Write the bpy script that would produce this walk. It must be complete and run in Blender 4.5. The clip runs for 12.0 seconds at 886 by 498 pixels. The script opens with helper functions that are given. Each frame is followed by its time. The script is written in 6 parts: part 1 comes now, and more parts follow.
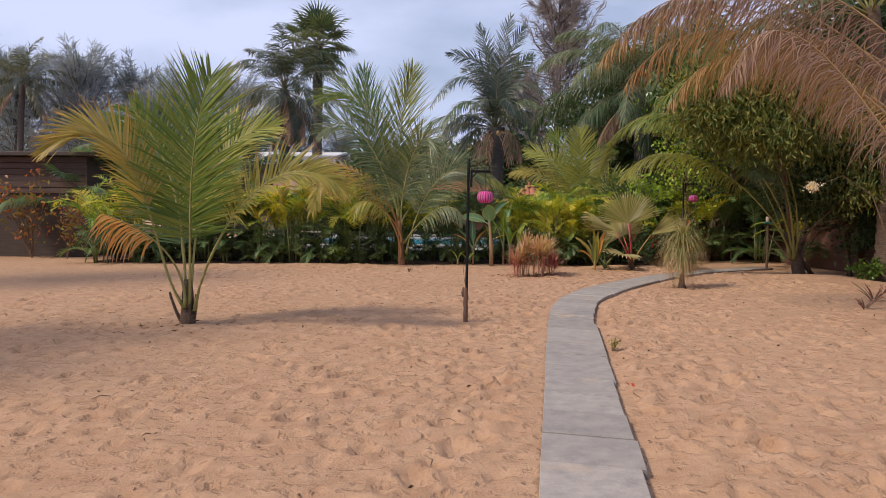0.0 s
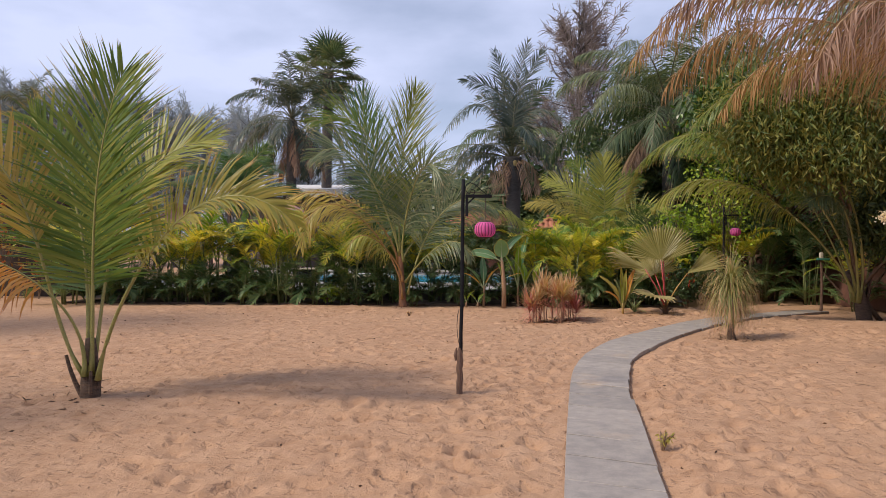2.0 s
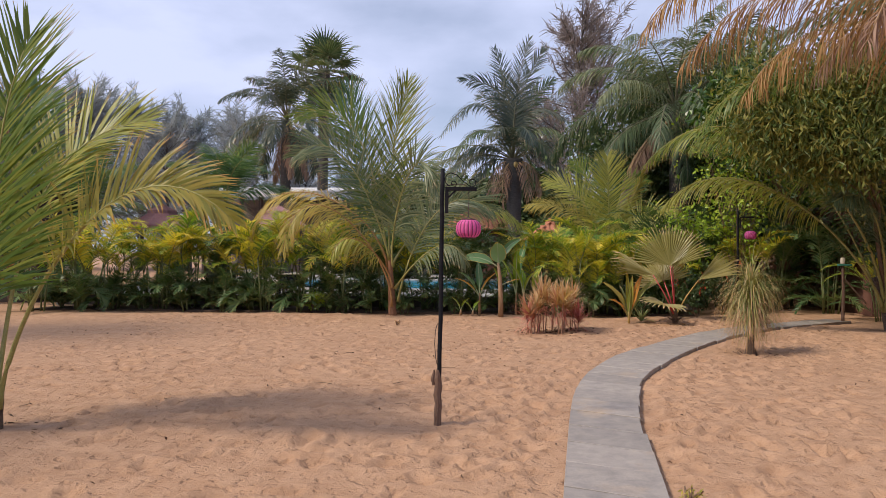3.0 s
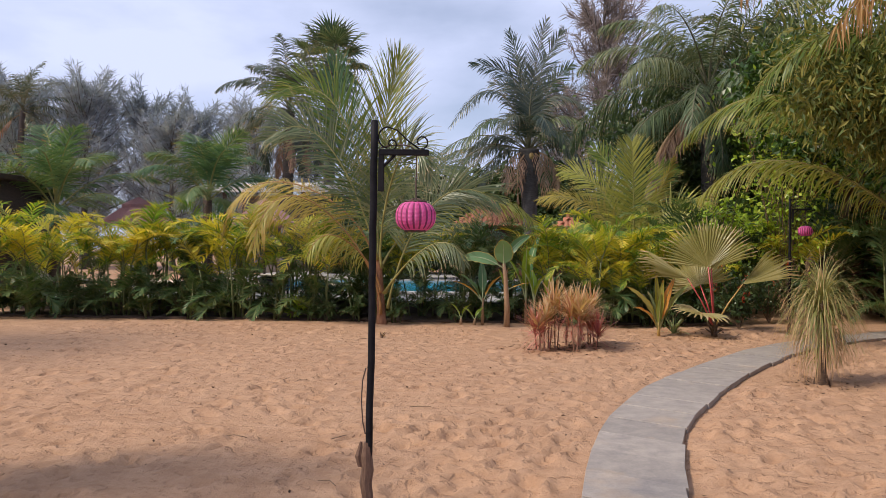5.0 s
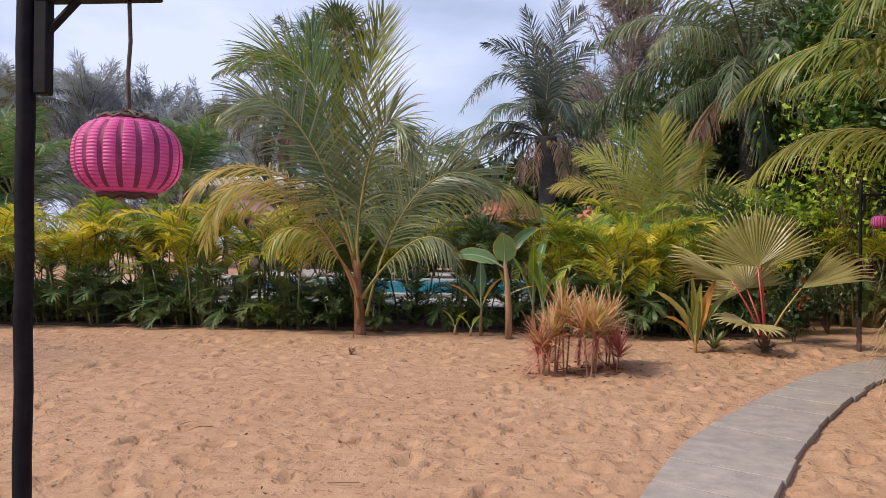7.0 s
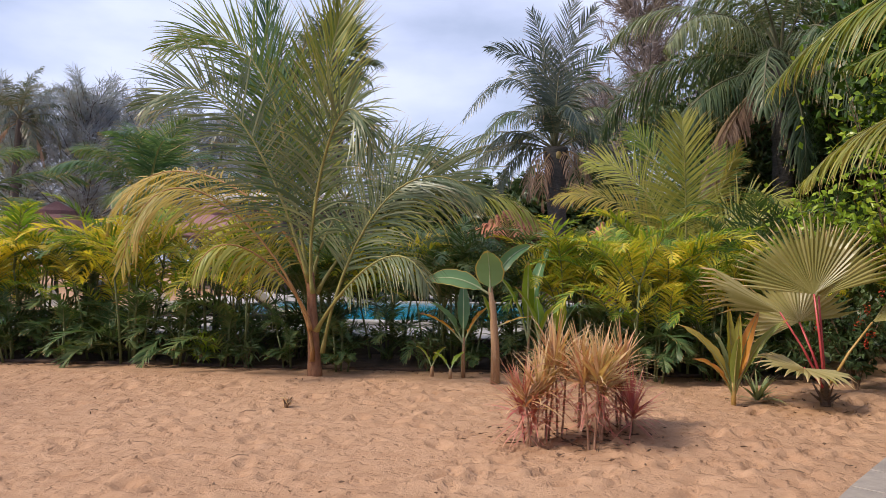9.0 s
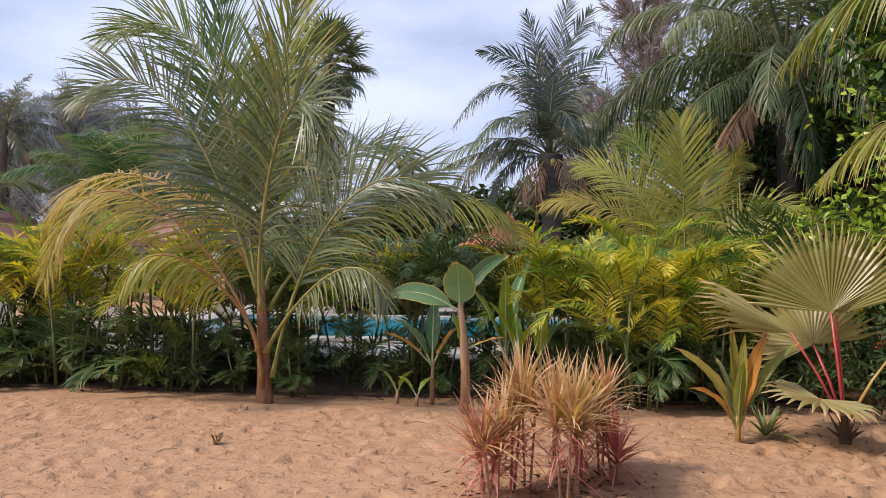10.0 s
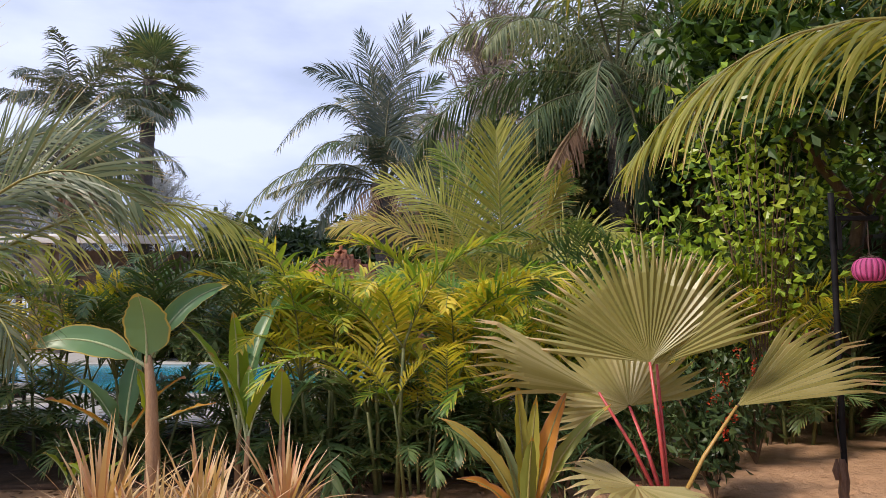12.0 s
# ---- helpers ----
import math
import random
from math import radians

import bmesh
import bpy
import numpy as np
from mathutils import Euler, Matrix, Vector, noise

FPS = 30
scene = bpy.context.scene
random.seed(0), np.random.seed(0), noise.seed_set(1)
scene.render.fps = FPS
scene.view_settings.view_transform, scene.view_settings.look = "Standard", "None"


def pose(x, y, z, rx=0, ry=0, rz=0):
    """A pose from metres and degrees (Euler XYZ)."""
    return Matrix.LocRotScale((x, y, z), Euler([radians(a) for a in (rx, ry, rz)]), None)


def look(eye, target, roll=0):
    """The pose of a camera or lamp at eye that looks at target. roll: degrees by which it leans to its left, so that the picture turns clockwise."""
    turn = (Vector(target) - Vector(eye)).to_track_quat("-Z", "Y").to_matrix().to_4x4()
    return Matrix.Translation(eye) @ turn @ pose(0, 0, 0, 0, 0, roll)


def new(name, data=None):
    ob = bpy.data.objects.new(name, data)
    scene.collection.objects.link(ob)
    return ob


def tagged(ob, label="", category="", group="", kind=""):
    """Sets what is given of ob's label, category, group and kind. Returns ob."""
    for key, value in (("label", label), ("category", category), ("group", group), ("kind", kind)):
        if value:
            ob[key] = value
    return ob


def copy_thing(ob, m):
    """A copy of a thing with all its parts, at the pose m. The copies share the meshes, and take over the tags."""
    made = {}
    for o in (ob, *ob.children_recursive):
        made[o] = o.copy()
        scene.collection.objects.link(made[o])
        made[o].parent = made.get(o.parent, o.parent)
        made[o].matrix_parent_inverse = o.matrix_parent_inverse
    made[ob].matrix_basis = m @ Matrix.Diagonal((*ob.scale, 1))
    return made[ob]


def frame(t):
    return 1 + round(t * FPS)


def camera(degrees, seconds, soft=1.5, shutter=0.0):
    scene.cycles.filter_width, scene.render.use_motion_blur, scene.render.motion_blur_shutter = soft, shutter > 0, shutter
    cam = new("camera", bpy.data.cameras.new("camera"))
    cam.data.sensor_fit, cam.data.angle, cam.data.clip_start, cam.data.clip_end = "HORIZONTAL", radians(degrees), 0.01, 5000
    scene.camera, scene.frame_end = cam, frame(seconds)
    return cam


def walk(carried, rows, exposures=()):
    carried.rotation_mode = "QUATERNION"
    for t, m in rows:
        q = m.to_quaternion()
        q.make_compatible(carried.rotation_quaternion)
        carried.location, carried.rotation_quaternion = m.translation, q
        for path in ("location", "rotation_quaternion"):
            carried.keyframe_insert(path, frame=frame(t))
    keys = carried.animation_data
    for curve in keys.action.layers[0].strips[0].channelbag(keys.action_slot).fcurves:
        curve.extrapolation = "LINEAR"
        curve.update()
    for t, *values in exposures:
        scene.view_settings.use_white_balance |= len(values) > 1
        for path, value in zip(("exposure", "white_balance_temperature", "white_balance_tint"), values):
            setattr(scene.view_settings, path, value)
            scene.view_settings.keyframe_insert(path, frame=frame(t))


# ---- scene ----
cam = camera(63.0, 12.0, 0.7)
METRES, EYE, TILT, LEAN, TURN = 15.6, 1.55, 0.0, 0.0, 0.0
ROWS = [
    (0.0, 0.0, 0.0, 0.0, 0.01, -2.72, -0.3),
    (0.5, 0.0062, 0.0377, 0.0002, 0.66, -2.03, -0.3),
    (1.0, 0.0126, 0.0757, 0.002, 1.12, -1.39, -0.34),
    (1.5, 0.018, 0.115, 0.0029, 1.43, -0.6, -0.37),
    (2.0, 0.0238, 0.1585, 0.0028, 1.63, -0.03, -0.26),
    (2.5, 0.0322, 0.1999, 0.0023, 1.76, 0.3, -0.31),
    (3.0, 0.0379, 0.2419, 0.0017, 1.87, 0.35, -0.38),
    (5.0, 0.0656, 0.4047, 0.0037, 3.55, 0.16, -0.41),
    (5.5, 0.0733, 0.4459, 0.0027, 3.88, 0.17, -0.35),
    (6.0, 0.0797, 0.4853, 0.0041, 4.19, 0.13, -0.48),
    (6.5, 0.0856, 0.5251, 0.0032, 4.93, 0.03, -0.38),
    (7.0, 0.0941, 0.571, 0.0037, 5.44, -0.13, -0.34),
    (9.0, 0.1201, 0.7292, 0.0057, 6.79, 1.39, -0.31),
    (9.5, 0.1292, 0.7687, 0.0081, 6.94, 1.93, -0.36),
    (10.0, 0.1406, 0.8073, 0.0072, 6.95, 2.3, -0.35),
    (10.5, 0.1561, 0.8468, 0.0077, 6.21, 3.06, -0.31),
    (11.0, 0.1721, 0.8851, 0.0072, 4.65, 4.1, -0.26),
    (11.5, 0.192, 0.9284, 0.0067, 1.35, 5.03, -0.22),
    (12.0, 0.2156, 0.9702, 0.0067, -3.65, 5.51, 0.0),
]
walk(cam, [(t, pose(0, 0, EYE, TILT, LEAN, TURN) @ pose(METRES * x, METRES * y, METRES * z, 90 + pitch, roll, yaw)) for t, x, y, z, yaw, pitch, roll in ROWS],
     [(0.0, 0.04), (3.0, 0.1), (6.0, 0.2), (9.0, 0.3), (12.0, 0.36)])

# ---- world, sun ----
SUN_EL, SUN_AZ = radians(46), radians(206)      # where the sun stands, azimuth from +x towards +y
world = bpy.data.worlds.new("world")
scene.world = world
world.use_nodes = True
wn, wl = world.node_tree.nodes, world.node_tree.links
wn.clear()
w_out, w_bg = wn.new("ShaderNodeOutputWorld"), wn.new("ShaderNodeBackground")
w_sky = wn.new("ShaderNodeTexSky")
w_sky.sky_type, w_sky.sun_disc = "NISHITA", False
w_sky.sun_elevation, w_sky.sun_rotation = SUN_EL, radians(90) - SUN_AZ
w_sky.dust_density, w_sky.air_density, w_sky.ozone_density = 1.0, 1.0, 2.5
w_co, w_map = wn.new("ShaderNodeTexCoord"), wn.new("ShaderNodeMapping")
w_map.inputs["Scale"].default_value = (1.0, 1.0, 2.6)
w_map.inputs["Location"].default_value = (0.35, 0.2, 0.15)
w_noise, w_ramp, w_mix = wn.new("ShaderNodeTexNoise"), wn.new("ShaderNodeValToRGB"), wn.new("ShaderNodeMixRGB")
w_noise.inputs["Scale"].default_value, w_noise.inputs["Detail"].default_value = 2.2, 7
w_noise.inputs["Roughness"].default_value = 0.5
w_ramp.color_ramp.elements[0].position, w_ramp.color_ramp.elements[1].position = 0.38, 0.6
w_ramp.color_ramp.elements[0].color = (0.45, 0.45, 0.45, 1)
w_mix.inputs["Color2"].default_value = (7.4, 8.1, 11.1, 1)
w_bg.inputs["Strength"].default_value = 0.09
wl.new(w_co.outputs["Generated"], w_map.inputs["Vector"])
wl.new(w_map.outputs["Vector"], w_noise.inputs["Vector"])
wl.new(w_noise.outputs["Fac"], w_ramp.inputs["Fac"])
wl.new(w_ramp.outputs["Color"], w_mix.inputs["Fac"])
wl.new(w_sky.outputs["Color"], w_mix.inputs["Color1"])
wl.new(w_mix.outputs["Color"], w_bg.inputs["Color"])
wl.new(w_bg.outputs["Background"], w_out.inputs["Surface"])

sun = new("sun", bpy.data.lights.new("sun", "SUN"))
sun.data.energy, sun.data.angle, sun.data.color = 3.75, radians(10), (1.000, 0.885, 0.74)
sun_from = Vector((math.cos(SUN_EL) * math.cos(SUN_AZ), math.cos(SUN_EL) * math.sin(SUN_AZ), math.sin(SUN_EL)))
sun.matrix_world = look(sun_from * 60, (0, 0, 0))

# ---- materials ----


def material(name, rough=0.6, metal=0.0):
    m = bpy.data.materials.new(name)
    m.use_nodes = True
    b = m.node_tree.nodes["Principled BSDF"]
    b.inputs["Roughness"].default_value, b.inputs["Metallic"].default_value = rough, metal
    return m, m.node_tree.nodes, m.node_tree.links, b


def ramp(nodes, links, fac, stops):
    r = nodes.new("ShaderNodeValToRGB")
    while len(r.color_ramp.elements) < len(stops):
        r.color_ramp.elements.new(0.5)
    for e, (p, c) in zip(r.color_ramp.elements, stops):
        e.position, e.color = p, (*c, 1)
    links.new(fac, r.inputs["Fac"])
    return r.outputs["Color"]


def noise_out(nodes, links, scale, detail=4, rough=0.55, coord="Object", stretch=None):
    c, n = nodes.new("ShaderNodeTexCoord"), nodes.new("ShaderNodeTexNoise")
    n.inputs["Scale"].default_value, n.inputs["Detail"].default_value, n.inputs["Roughness"].default_value = scale, detail, rough
    if stretch:
        mp = nodes.new("ShaderNodeMapping")
        mp.inputs["Scale"].default_value = stretch
        links.new(c.outputs[coord], mp.inputs["Vector"])
        links.new(mp.outputs["Vector"], n.inputs["Vector"])
    else:
        links.new(c.outputs[coord], n.inputs["Vector"])
    return n.outputs["Fac"]


def mixed(nodes, links, fac, a, b, mode="MIX"):
    m = nodes.new("ShaderNodeMixRGB")
    m.blend_type = mode
    for key, v in (("Fac", fac), ("Color1", a), ("Color2", b)):
        if isinstance(v, (int, float)):
            m.inputs[key].default_value = v
        elif isinstance(v, tuple):
            m.inputs[key].default_value = (*v, 1)
        else:
            links.new(v, m.inputs[key])
    return m.outputs["Color"]


def arith(nodes, links, op, a, b):
    m = nodes.new("ShaderNodeMath")
    m.operation = op
    for i, v in enumerate((a, b)):
        if isinstance(v, (int, float)):
            m.inputs[i].default_value = v
        else:
            links.new(v, m.inputs[i])
    return m.outputs["Value"]


def bumped(nodes, links, bsdf, height, strength=0.3, distance=0.01):
    b = nodes.new("ShaderNodeBump")
    b.inputs["Strength"].default_value, b.inputs["Distance"].default_value = strength, distance
    links.new(height, b.inputs["Height"])
    links.new(b.outputs["Normal"], bsdf.inputs["Normal"])


def plain(name, c1, c2, scale=6.0, rough=0.7, metal=0.0, bump=0.3, dist=0.01, stretch=None, fine=60.0):
    """A two-scale surface: patches of c1 and c2, a fine grain, and relief."""
    m, n, l, b = material(name, rough, metal)
    big, small = noise_out(n, l, scale, 5, 0.6, stretch=stretch), noise_out(n, l, fine, 3, 0.6, stretch=stretch)
    col = ramp(n, l, big, [(0.3, c1), (0.7, c2)])
    grain = ramp(n, l, small, [(0.25, (0.72, 0.72, 0.72)), (0.75, (1.15, 1.15, 1.15))])
    l.new(mixed(n, l, 1.0, col, grain, "MULTIPLY"), b.inputs["Base Color"])
    bumped(n, l, b, arith(n, l, "ADD", big, arith(n, l, "MULTIPLY", small, 0.4)), bump, dist)
    return m


def leafy(name, colours, dry=(0.30, 0.19, 0.08), dry_from=0.9, through_light=0.35, rough=0.42):
    """A leaf: colour varies by leaf and by plant, tips dry out along the leaf, and light comes through."""
    m, n, l, b = material(name, rough)
    b.inputs["Specular IOR Level"].default_value = 0.3
    geo, info, uv = n.new("ShaderNodeNewGeometry"), n.new("ShaderNodeObjectInfo"), n.new("ShaderNodeUVMap")
    sep = n.new("ShaderNodeSeparateXYZ")
    l.new(uv.outputs["UV"], sep.inputs["Vector"])
    mixv = arith(n, l, "ADD", arith(n, l, "MULTIPLY", geo.outputs["Random Per Island"], 0.42), arith(n, l, "MULTIPLY", info.outputs["Random"], 0.38))
    fac = arith(n, l, "ADD", mixv, arith(n, l, "MULTIPLY", noise_out(n, l, 1.7, 3), 0.28))
    k = len(colours) - 1
    col = ramp(n, l, fac, [(0.15 + 0.7 * i / k, c) for i, c in enumerate(colours)])
    jitter = arith(n, l, "ADD", sep.outputs["X"], arith(n, l, "MULTIPLY", geo.outputs["Random Per Island"], 0.16))
    dryness = ramp(n, l, jitter, [(min(dry_from, 0.98), (0, 0, 0)), (min(dry_from + 0.16, 1.0), (1, 1, 1))])
    col = mixed(n, l, dryness, col, dry)
    l.new(col, b.inputs["Base Color"])
    tr, ms = n.new("ShaderNodeBsdfTranslucent"), n.new("ShaderNodeMixShader")
    ms.inputs["Fac"].default_value = through_light
    l.new(mixed(n, l, 1.0, col, (1.25, 1.15, 0.55), "MULTIPLY"), tr.inputs["Color"])
    l.new(b.outputs["BSDF"], ms.inputs[1])
    l.new(tr.outputs["BSDF"], ms.inputs[2])
    l.new(ms.outputs["Shader"], n["Material Output"].inputs["Surface"])
    return m


M_PALM = leafy("coconut_leaf", [(0.052, 0.10, 0.02), (0.105, 0.165, 0.03), (0.19, 0.225, 0.042), (0.34, 0.315, 0.07)], (0.45, 0.33, 0.10), 0.96, 0.4, 0.4)
M_PALM_BLUE = leafy("coconut_leaf_blue_green", [(0.06, 0.13, 0.07), (0.11, 0.19, 0.095), (0.20, 0.26, 0.12)], (0.42, 0.31, 0.13), 0.96, 0.42, 0.4)
M_PALM_YELLOW = leafy("coconut_leaf_yellowing", [(0.17, 0.18, 0.04), (0.31, 0.265, 0.06), (0.50, 0.37, 0.10)], (0.48, 0.27, 0.08), 0.88, 0.38, 0.42)
M_PALM_LIME = leafy("coconut_leaf_lime", [(0.15, 0.20, 0.035), (0.28, 0.30, 0.065), (0.46, 0.43, 0.12)], (0.55, 0.41, 0.16), 0.95, 0.42, 0.4)
M_PALM_ORANGE = leafy("coconut_leaf_orange", [(0.441, 0.206, 0.0455), (0.58, 0.258, 0.052), (0.487, 0.309, 0.117)], (0.464, 0.227, 0.117), 0.8)
M_PALM_GREY = leafy("coconut_leaf_dull", [(0.05, 0.085, 0.045), (0.11, 0.15, 0.078), (0.27, 0.285, 0.16)], (0.44, 0.34, 0.19), 0.95, 0.34, 0.33)
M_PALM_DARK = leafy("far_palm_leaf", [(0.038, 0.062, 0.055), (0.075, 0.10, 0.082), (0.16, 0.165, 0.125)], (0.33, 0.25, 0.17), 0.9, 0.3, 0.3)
M_DEAD = leafy("dead_palm_leaf", [(0.15, 0.085, 0.058), (0.27, 0.165, 0.115), (0.40, 0.27, 0.20)], (0.33, 0.2, 0.13), 0.9, 0.2, 0.75)
M_DEAD_ORANGE = leafy("dead_palm_leaf_orange", [(0.17, 0.085, 0.035), (0.30, 0.165, 0.065), (0.42, 0.27, 0.12)], (0.32, 0.18, 0.08), 0.9, 0.25, 0.7)
M_ARECA = leafy("areca_leaf", [(0.0745, 0.179, 0.0296), (0.162, 0.276, 0.0443), (0.348, 0.396, 0.0517), (0.62, 0.528, 0.0739)], (0.595, 0.408, 0.119), 0.92, 0.45)
# deeper green copy of the areca leaf, with shade in its colour
M_ARECA_SHADE = leafy("areca_leaf_deep_green_shade", [(0.0422, 0.0888, 0.0359), (0.0829, 0.148, 0.0574), (0.167, 0.213, 0.0789)], (0.392, 0.261, 0.115), 0.95, 0.35)
M_ARECA_YELLOW = leafy("areca_leaf_yellow", [(0.316, 0.364, 0.0403), (0.519, 0.471, 0.0538), (0.677, 0.536, 0.0739)], (0.62, 0.407, 0.0941), 0.9, 0.45)
M_FAN = leafy("fan_palm_leaf", [(0.21, 0.205, 0.065), (0.31, 0.285, 0.10), (0.48, 0.43, 0.22)], (0.58, 0.45, 0.27), 0.93, 0.42, 0.3)
M_FAN_FAR = leafy("far_fan_palm_leaf", [(0.05, 0.095, 0.06), (0.09, 0.14, 0.075), (0.16, 0.19, 0.10)], (0.30, 0.25, 0.14), 0.93, 0.3)
M_BANANA = leafy("banana_leaf", [(0.09, 0.20, 0.095), (0.15, 0.275, 0.13), (0.20, 0.32, 0.13)], (0.503, 0.38, 0.0998), 0.97, 0.35, 0.33)
M_BANANA_YELLOW = leafy("banana_leaf_yellow", [(0.534, 0.309, 0.052), (0.65, 0.35, 0.052), (0.58, 0.268, 0.065)], (0.418, 0.196, 0.091), 0.9, 0.35, 0.4)
M_LILY = leafy("broad_bright_leaf", [(0.171, 0.288, 0.0312), (0.288, 0.412, 0.0437), (0.433, 0.474, 0.0624)], (0.459, 0.309, 0.0749), 0.98, 0.35, 0.3)
M_CORDY = leafy("cordyline_leaf_tan", [(0.46, 0.19, 0.13), (0.52, 0.29, 0.165), (0.54, 0.38, 0.19), (0.46, 0.36, 0.16)], (0.62, 0.46, 0.31), 0.82, 0.32, 0.5)
M_CORDY_RED = leafy("cordyline_leaf_red", [(0.32, 0.075, 0.085), (0.50, 0.17, 0.16), (0.58, 0.31, 0.25)], (0.56, 0.34, 0.25), 0.9, 0.32, 0.45)
M_PONY = leafy("ponytail_leaf", [(0.14, 0.17, 0.05), (0.24, 0.25, 0.085), (0.38, 0.34, 0.14)], (0.55, 0.34, 0.187), 0.72, 0.3, 0.45)
M_PONY_DRY = leafy("ponytail_leaf_dry", [(0.313, 0.206, 0.117), (0.418, 0.268, 0.169), (0.487, 0.319, 0.221)], (0.464, 0.288, 0.195), 0.9, 0.25, 0.7)
M_YOUNG = leafy("young_coconut_leaf", [(0.16, 0.22, 0.05), (0.27, 0.29, 0.06), (0.42, 0.34, 0.06)], (0.52, 0.3, 0.05), 0.97, 0.38, 0.38)
M_ALOE = leafy("spider_leaf", [(0.16, 0.22, 0.1), (0.28, 0.31, 0.16)], (0.4, 0.34, 0.18), 0.88, 0.25, 0.42)
M_ALMOND = leafy("almond_tree_leaf", [(0.022, 0.05, 0.012), (0.05, 0.10, 0.018), (0.11, 0.19, 0.03), (0.24, 0.34, 0.05)], (0.32, 0.17, 0.05), 1.0, 0.3, 0.32)
M_WILLOW = leafy("narrow_tree_leaf", [(0.025, 0.05, 0.014), (0.05, 0.085, 0.022), (0.10, 0.14, 0.035), (0.24, 0.22, 0.05)], (0.33, 0.2, 0.06), 0.97, 0.3, 0.4)
# distance haze painted into the pale blue-grey needle colours
M_CASU_HAZE = leafy("casuarina_needle_haze", [(0.19, 0.23, 0.29), (0.26, 0.30, 0.365), (0.36, 0.39, 0.46)], (0.2, 0.17, 0.16), 0.95, 0.25, 0.7)
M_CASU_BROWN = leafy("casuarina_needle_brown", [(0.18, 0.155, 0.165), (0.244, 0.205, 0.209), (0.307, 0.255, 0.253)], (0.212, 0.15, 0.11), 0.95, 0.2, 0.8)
M_SHRUB = leafy("shrub_leaf", [(0.028, 0.05, 0.02), (0.055, 0.088, 0.032), (0.12, 0.155, 0.05)], (0.2, 0.11, 0.05), 1.0, 0.2, 0.32)
M_REDLEAF = leafy("red_green_leaf", [(0.09, 0.15, 0.03), (0.18, 0.21, 0.04), (0.28, 0.17, 0.05), (0.46, 0.12, 0.04)], (0.4, 0.1, 0.04), 1.0, 0.35, 0.42)
M_FLOWER_RED = leafy("red_bract", [(0.445, 0.045, 0.022), (0.583, 0.09, 0.033)], (0.53, 0.1, 0.044), 1.0, 0.3)
M_FLOWER_CREAM = leafy("cream_petal", [(0.763, 0.66, 0.462), (0.848, 0.76, 0.605)], (0.742, 0.6, 0.385), 1.0, 0.3)
M_MIDRIB = plain("frond_midrib_green", (0.22, 0.22, 0.06), (0.34, 0.29, 0.09), 5, 0.5)
M_MIDRIB_ORANGE = plain("frond_midrib_orange", (0.34, 0.16, 0.05), (0.40, 0.22, 0.08), 4, 0.5)
M_MIDRIB_DRY = plain("frond_midrib_dry", (0.28, 0.17, 0.08), (0.38, 0.25, 0.13), 4, 0.7)
M_MIDRIB_DARK = plain("frond_midrib_dark", (0.10, 0.10, 0.05), (0.16, 0.14, 0.07), 4, 0.6)
M_PETIOLE_RED = plain("red_petiole", (0.40, 0.035, 0.045), (0.50, 0.09, 0.085), 5, 0.38)
M_PETIOLE_OLIVE = plain("olive_petiole", (0.34, 0.20, 0.05), (0.40, 0.25, 0.07), 5, 0.45)
M_PALM_TRUNK = plain("palm_trunk_fibre", (0.055, 0.035, 0.025), (0.17, 0.105, 0.065), 9, 0.85, 0, 0.8, 0.03, (1, 1, 5))
M_PALM_TRUNK_RED = plain("palm_trunk_reddish", (0.16, 0.07, 0.035), (0.30, 0.14, 0.07), 8, 0.75, 0, 0.6, 0.02, (2, 2, 0.6))
M_BARK_GREY = plain("far_trunk_bark", (0.06, 0.052, 0.05), (0.115, 0.10, 0.09), 6, 0.9, 0, 0.7, 0.03, (1, 1, 4))
M_BARK = plain("branch_bark", (0.10, 0.06, 0.035), (0.21, 0.13, 0.075), 10, 0.85, 0, 0.7, 0.01, (3, 3, 0.6))
M_BANANA_STEM = plain("banana_stem", (0.27, 0.15, 0.075), (0.40, 0.25, 0.14), 8, 0.6, 0, 0.4, 0.006, (4, 4, 0.5))
M_CANE = plain("cordyline_cane", (0.24, 0.12, 0.075), (0.38, 0.22, 0.14), 14, 0.8, 0, 0.6, 0.006, (1, 1, 6))
M_STEM_GREEN = plain("green_stem", (0.10, 0.13, 0.04), (0.18, 0.19, 0.07), 6, 0.5)
M_RIB_PALE = plain("pale_leaf_rib", (0.34, 0.42, 0.20), (0.42, 0.48, 0.26), 6, 0.5)
M_COCONUT = plain("coconut_husk", (0.34, 0.22, 0.07), (0.42, 0.30, 0.11), 6, 0.5)
M_BLACK_STEEL = plain("black_painted_steel", (0.006, 0.006, 0.008), (0.016, 0.015, 0.018), 12, 0.6, 0.0, 0.25, 0.004)
M_STAKE = plain("weathered_stake", (0.09, 0.045, 0.03), (0.20, 0.12, 0.08), 9, 0.9, 0, 0.9, 0.01, (5, 5, 0.7))
M_CORD = plain("brown_cord", (0.05, 0.03, 0.025), (0.11, 0.07, 0.05), 30, 0.8)
M_WOOD_DARK = plain("dark_timber", (0.035, 0.024, 0.02), (0.085, 0.055, 0.042), 3, 0.75, 0, 0.5, 0.01, (0.6, 4, 8))
M_WOOD_BROWN = plain("brown_timber", (0.065, 0.036, 0.028), (0.12, 0.066, 0.048), 3, 0.75, 0, 0.5, 0.01, (0.6, 4, 8))
M_RED_WALL = plain("red_wash_plaster", (0.085, 0.036, 0.026), (0.17, 0.075, 0.05), 1.6, 0.9, 0, 0.5, 0.02)
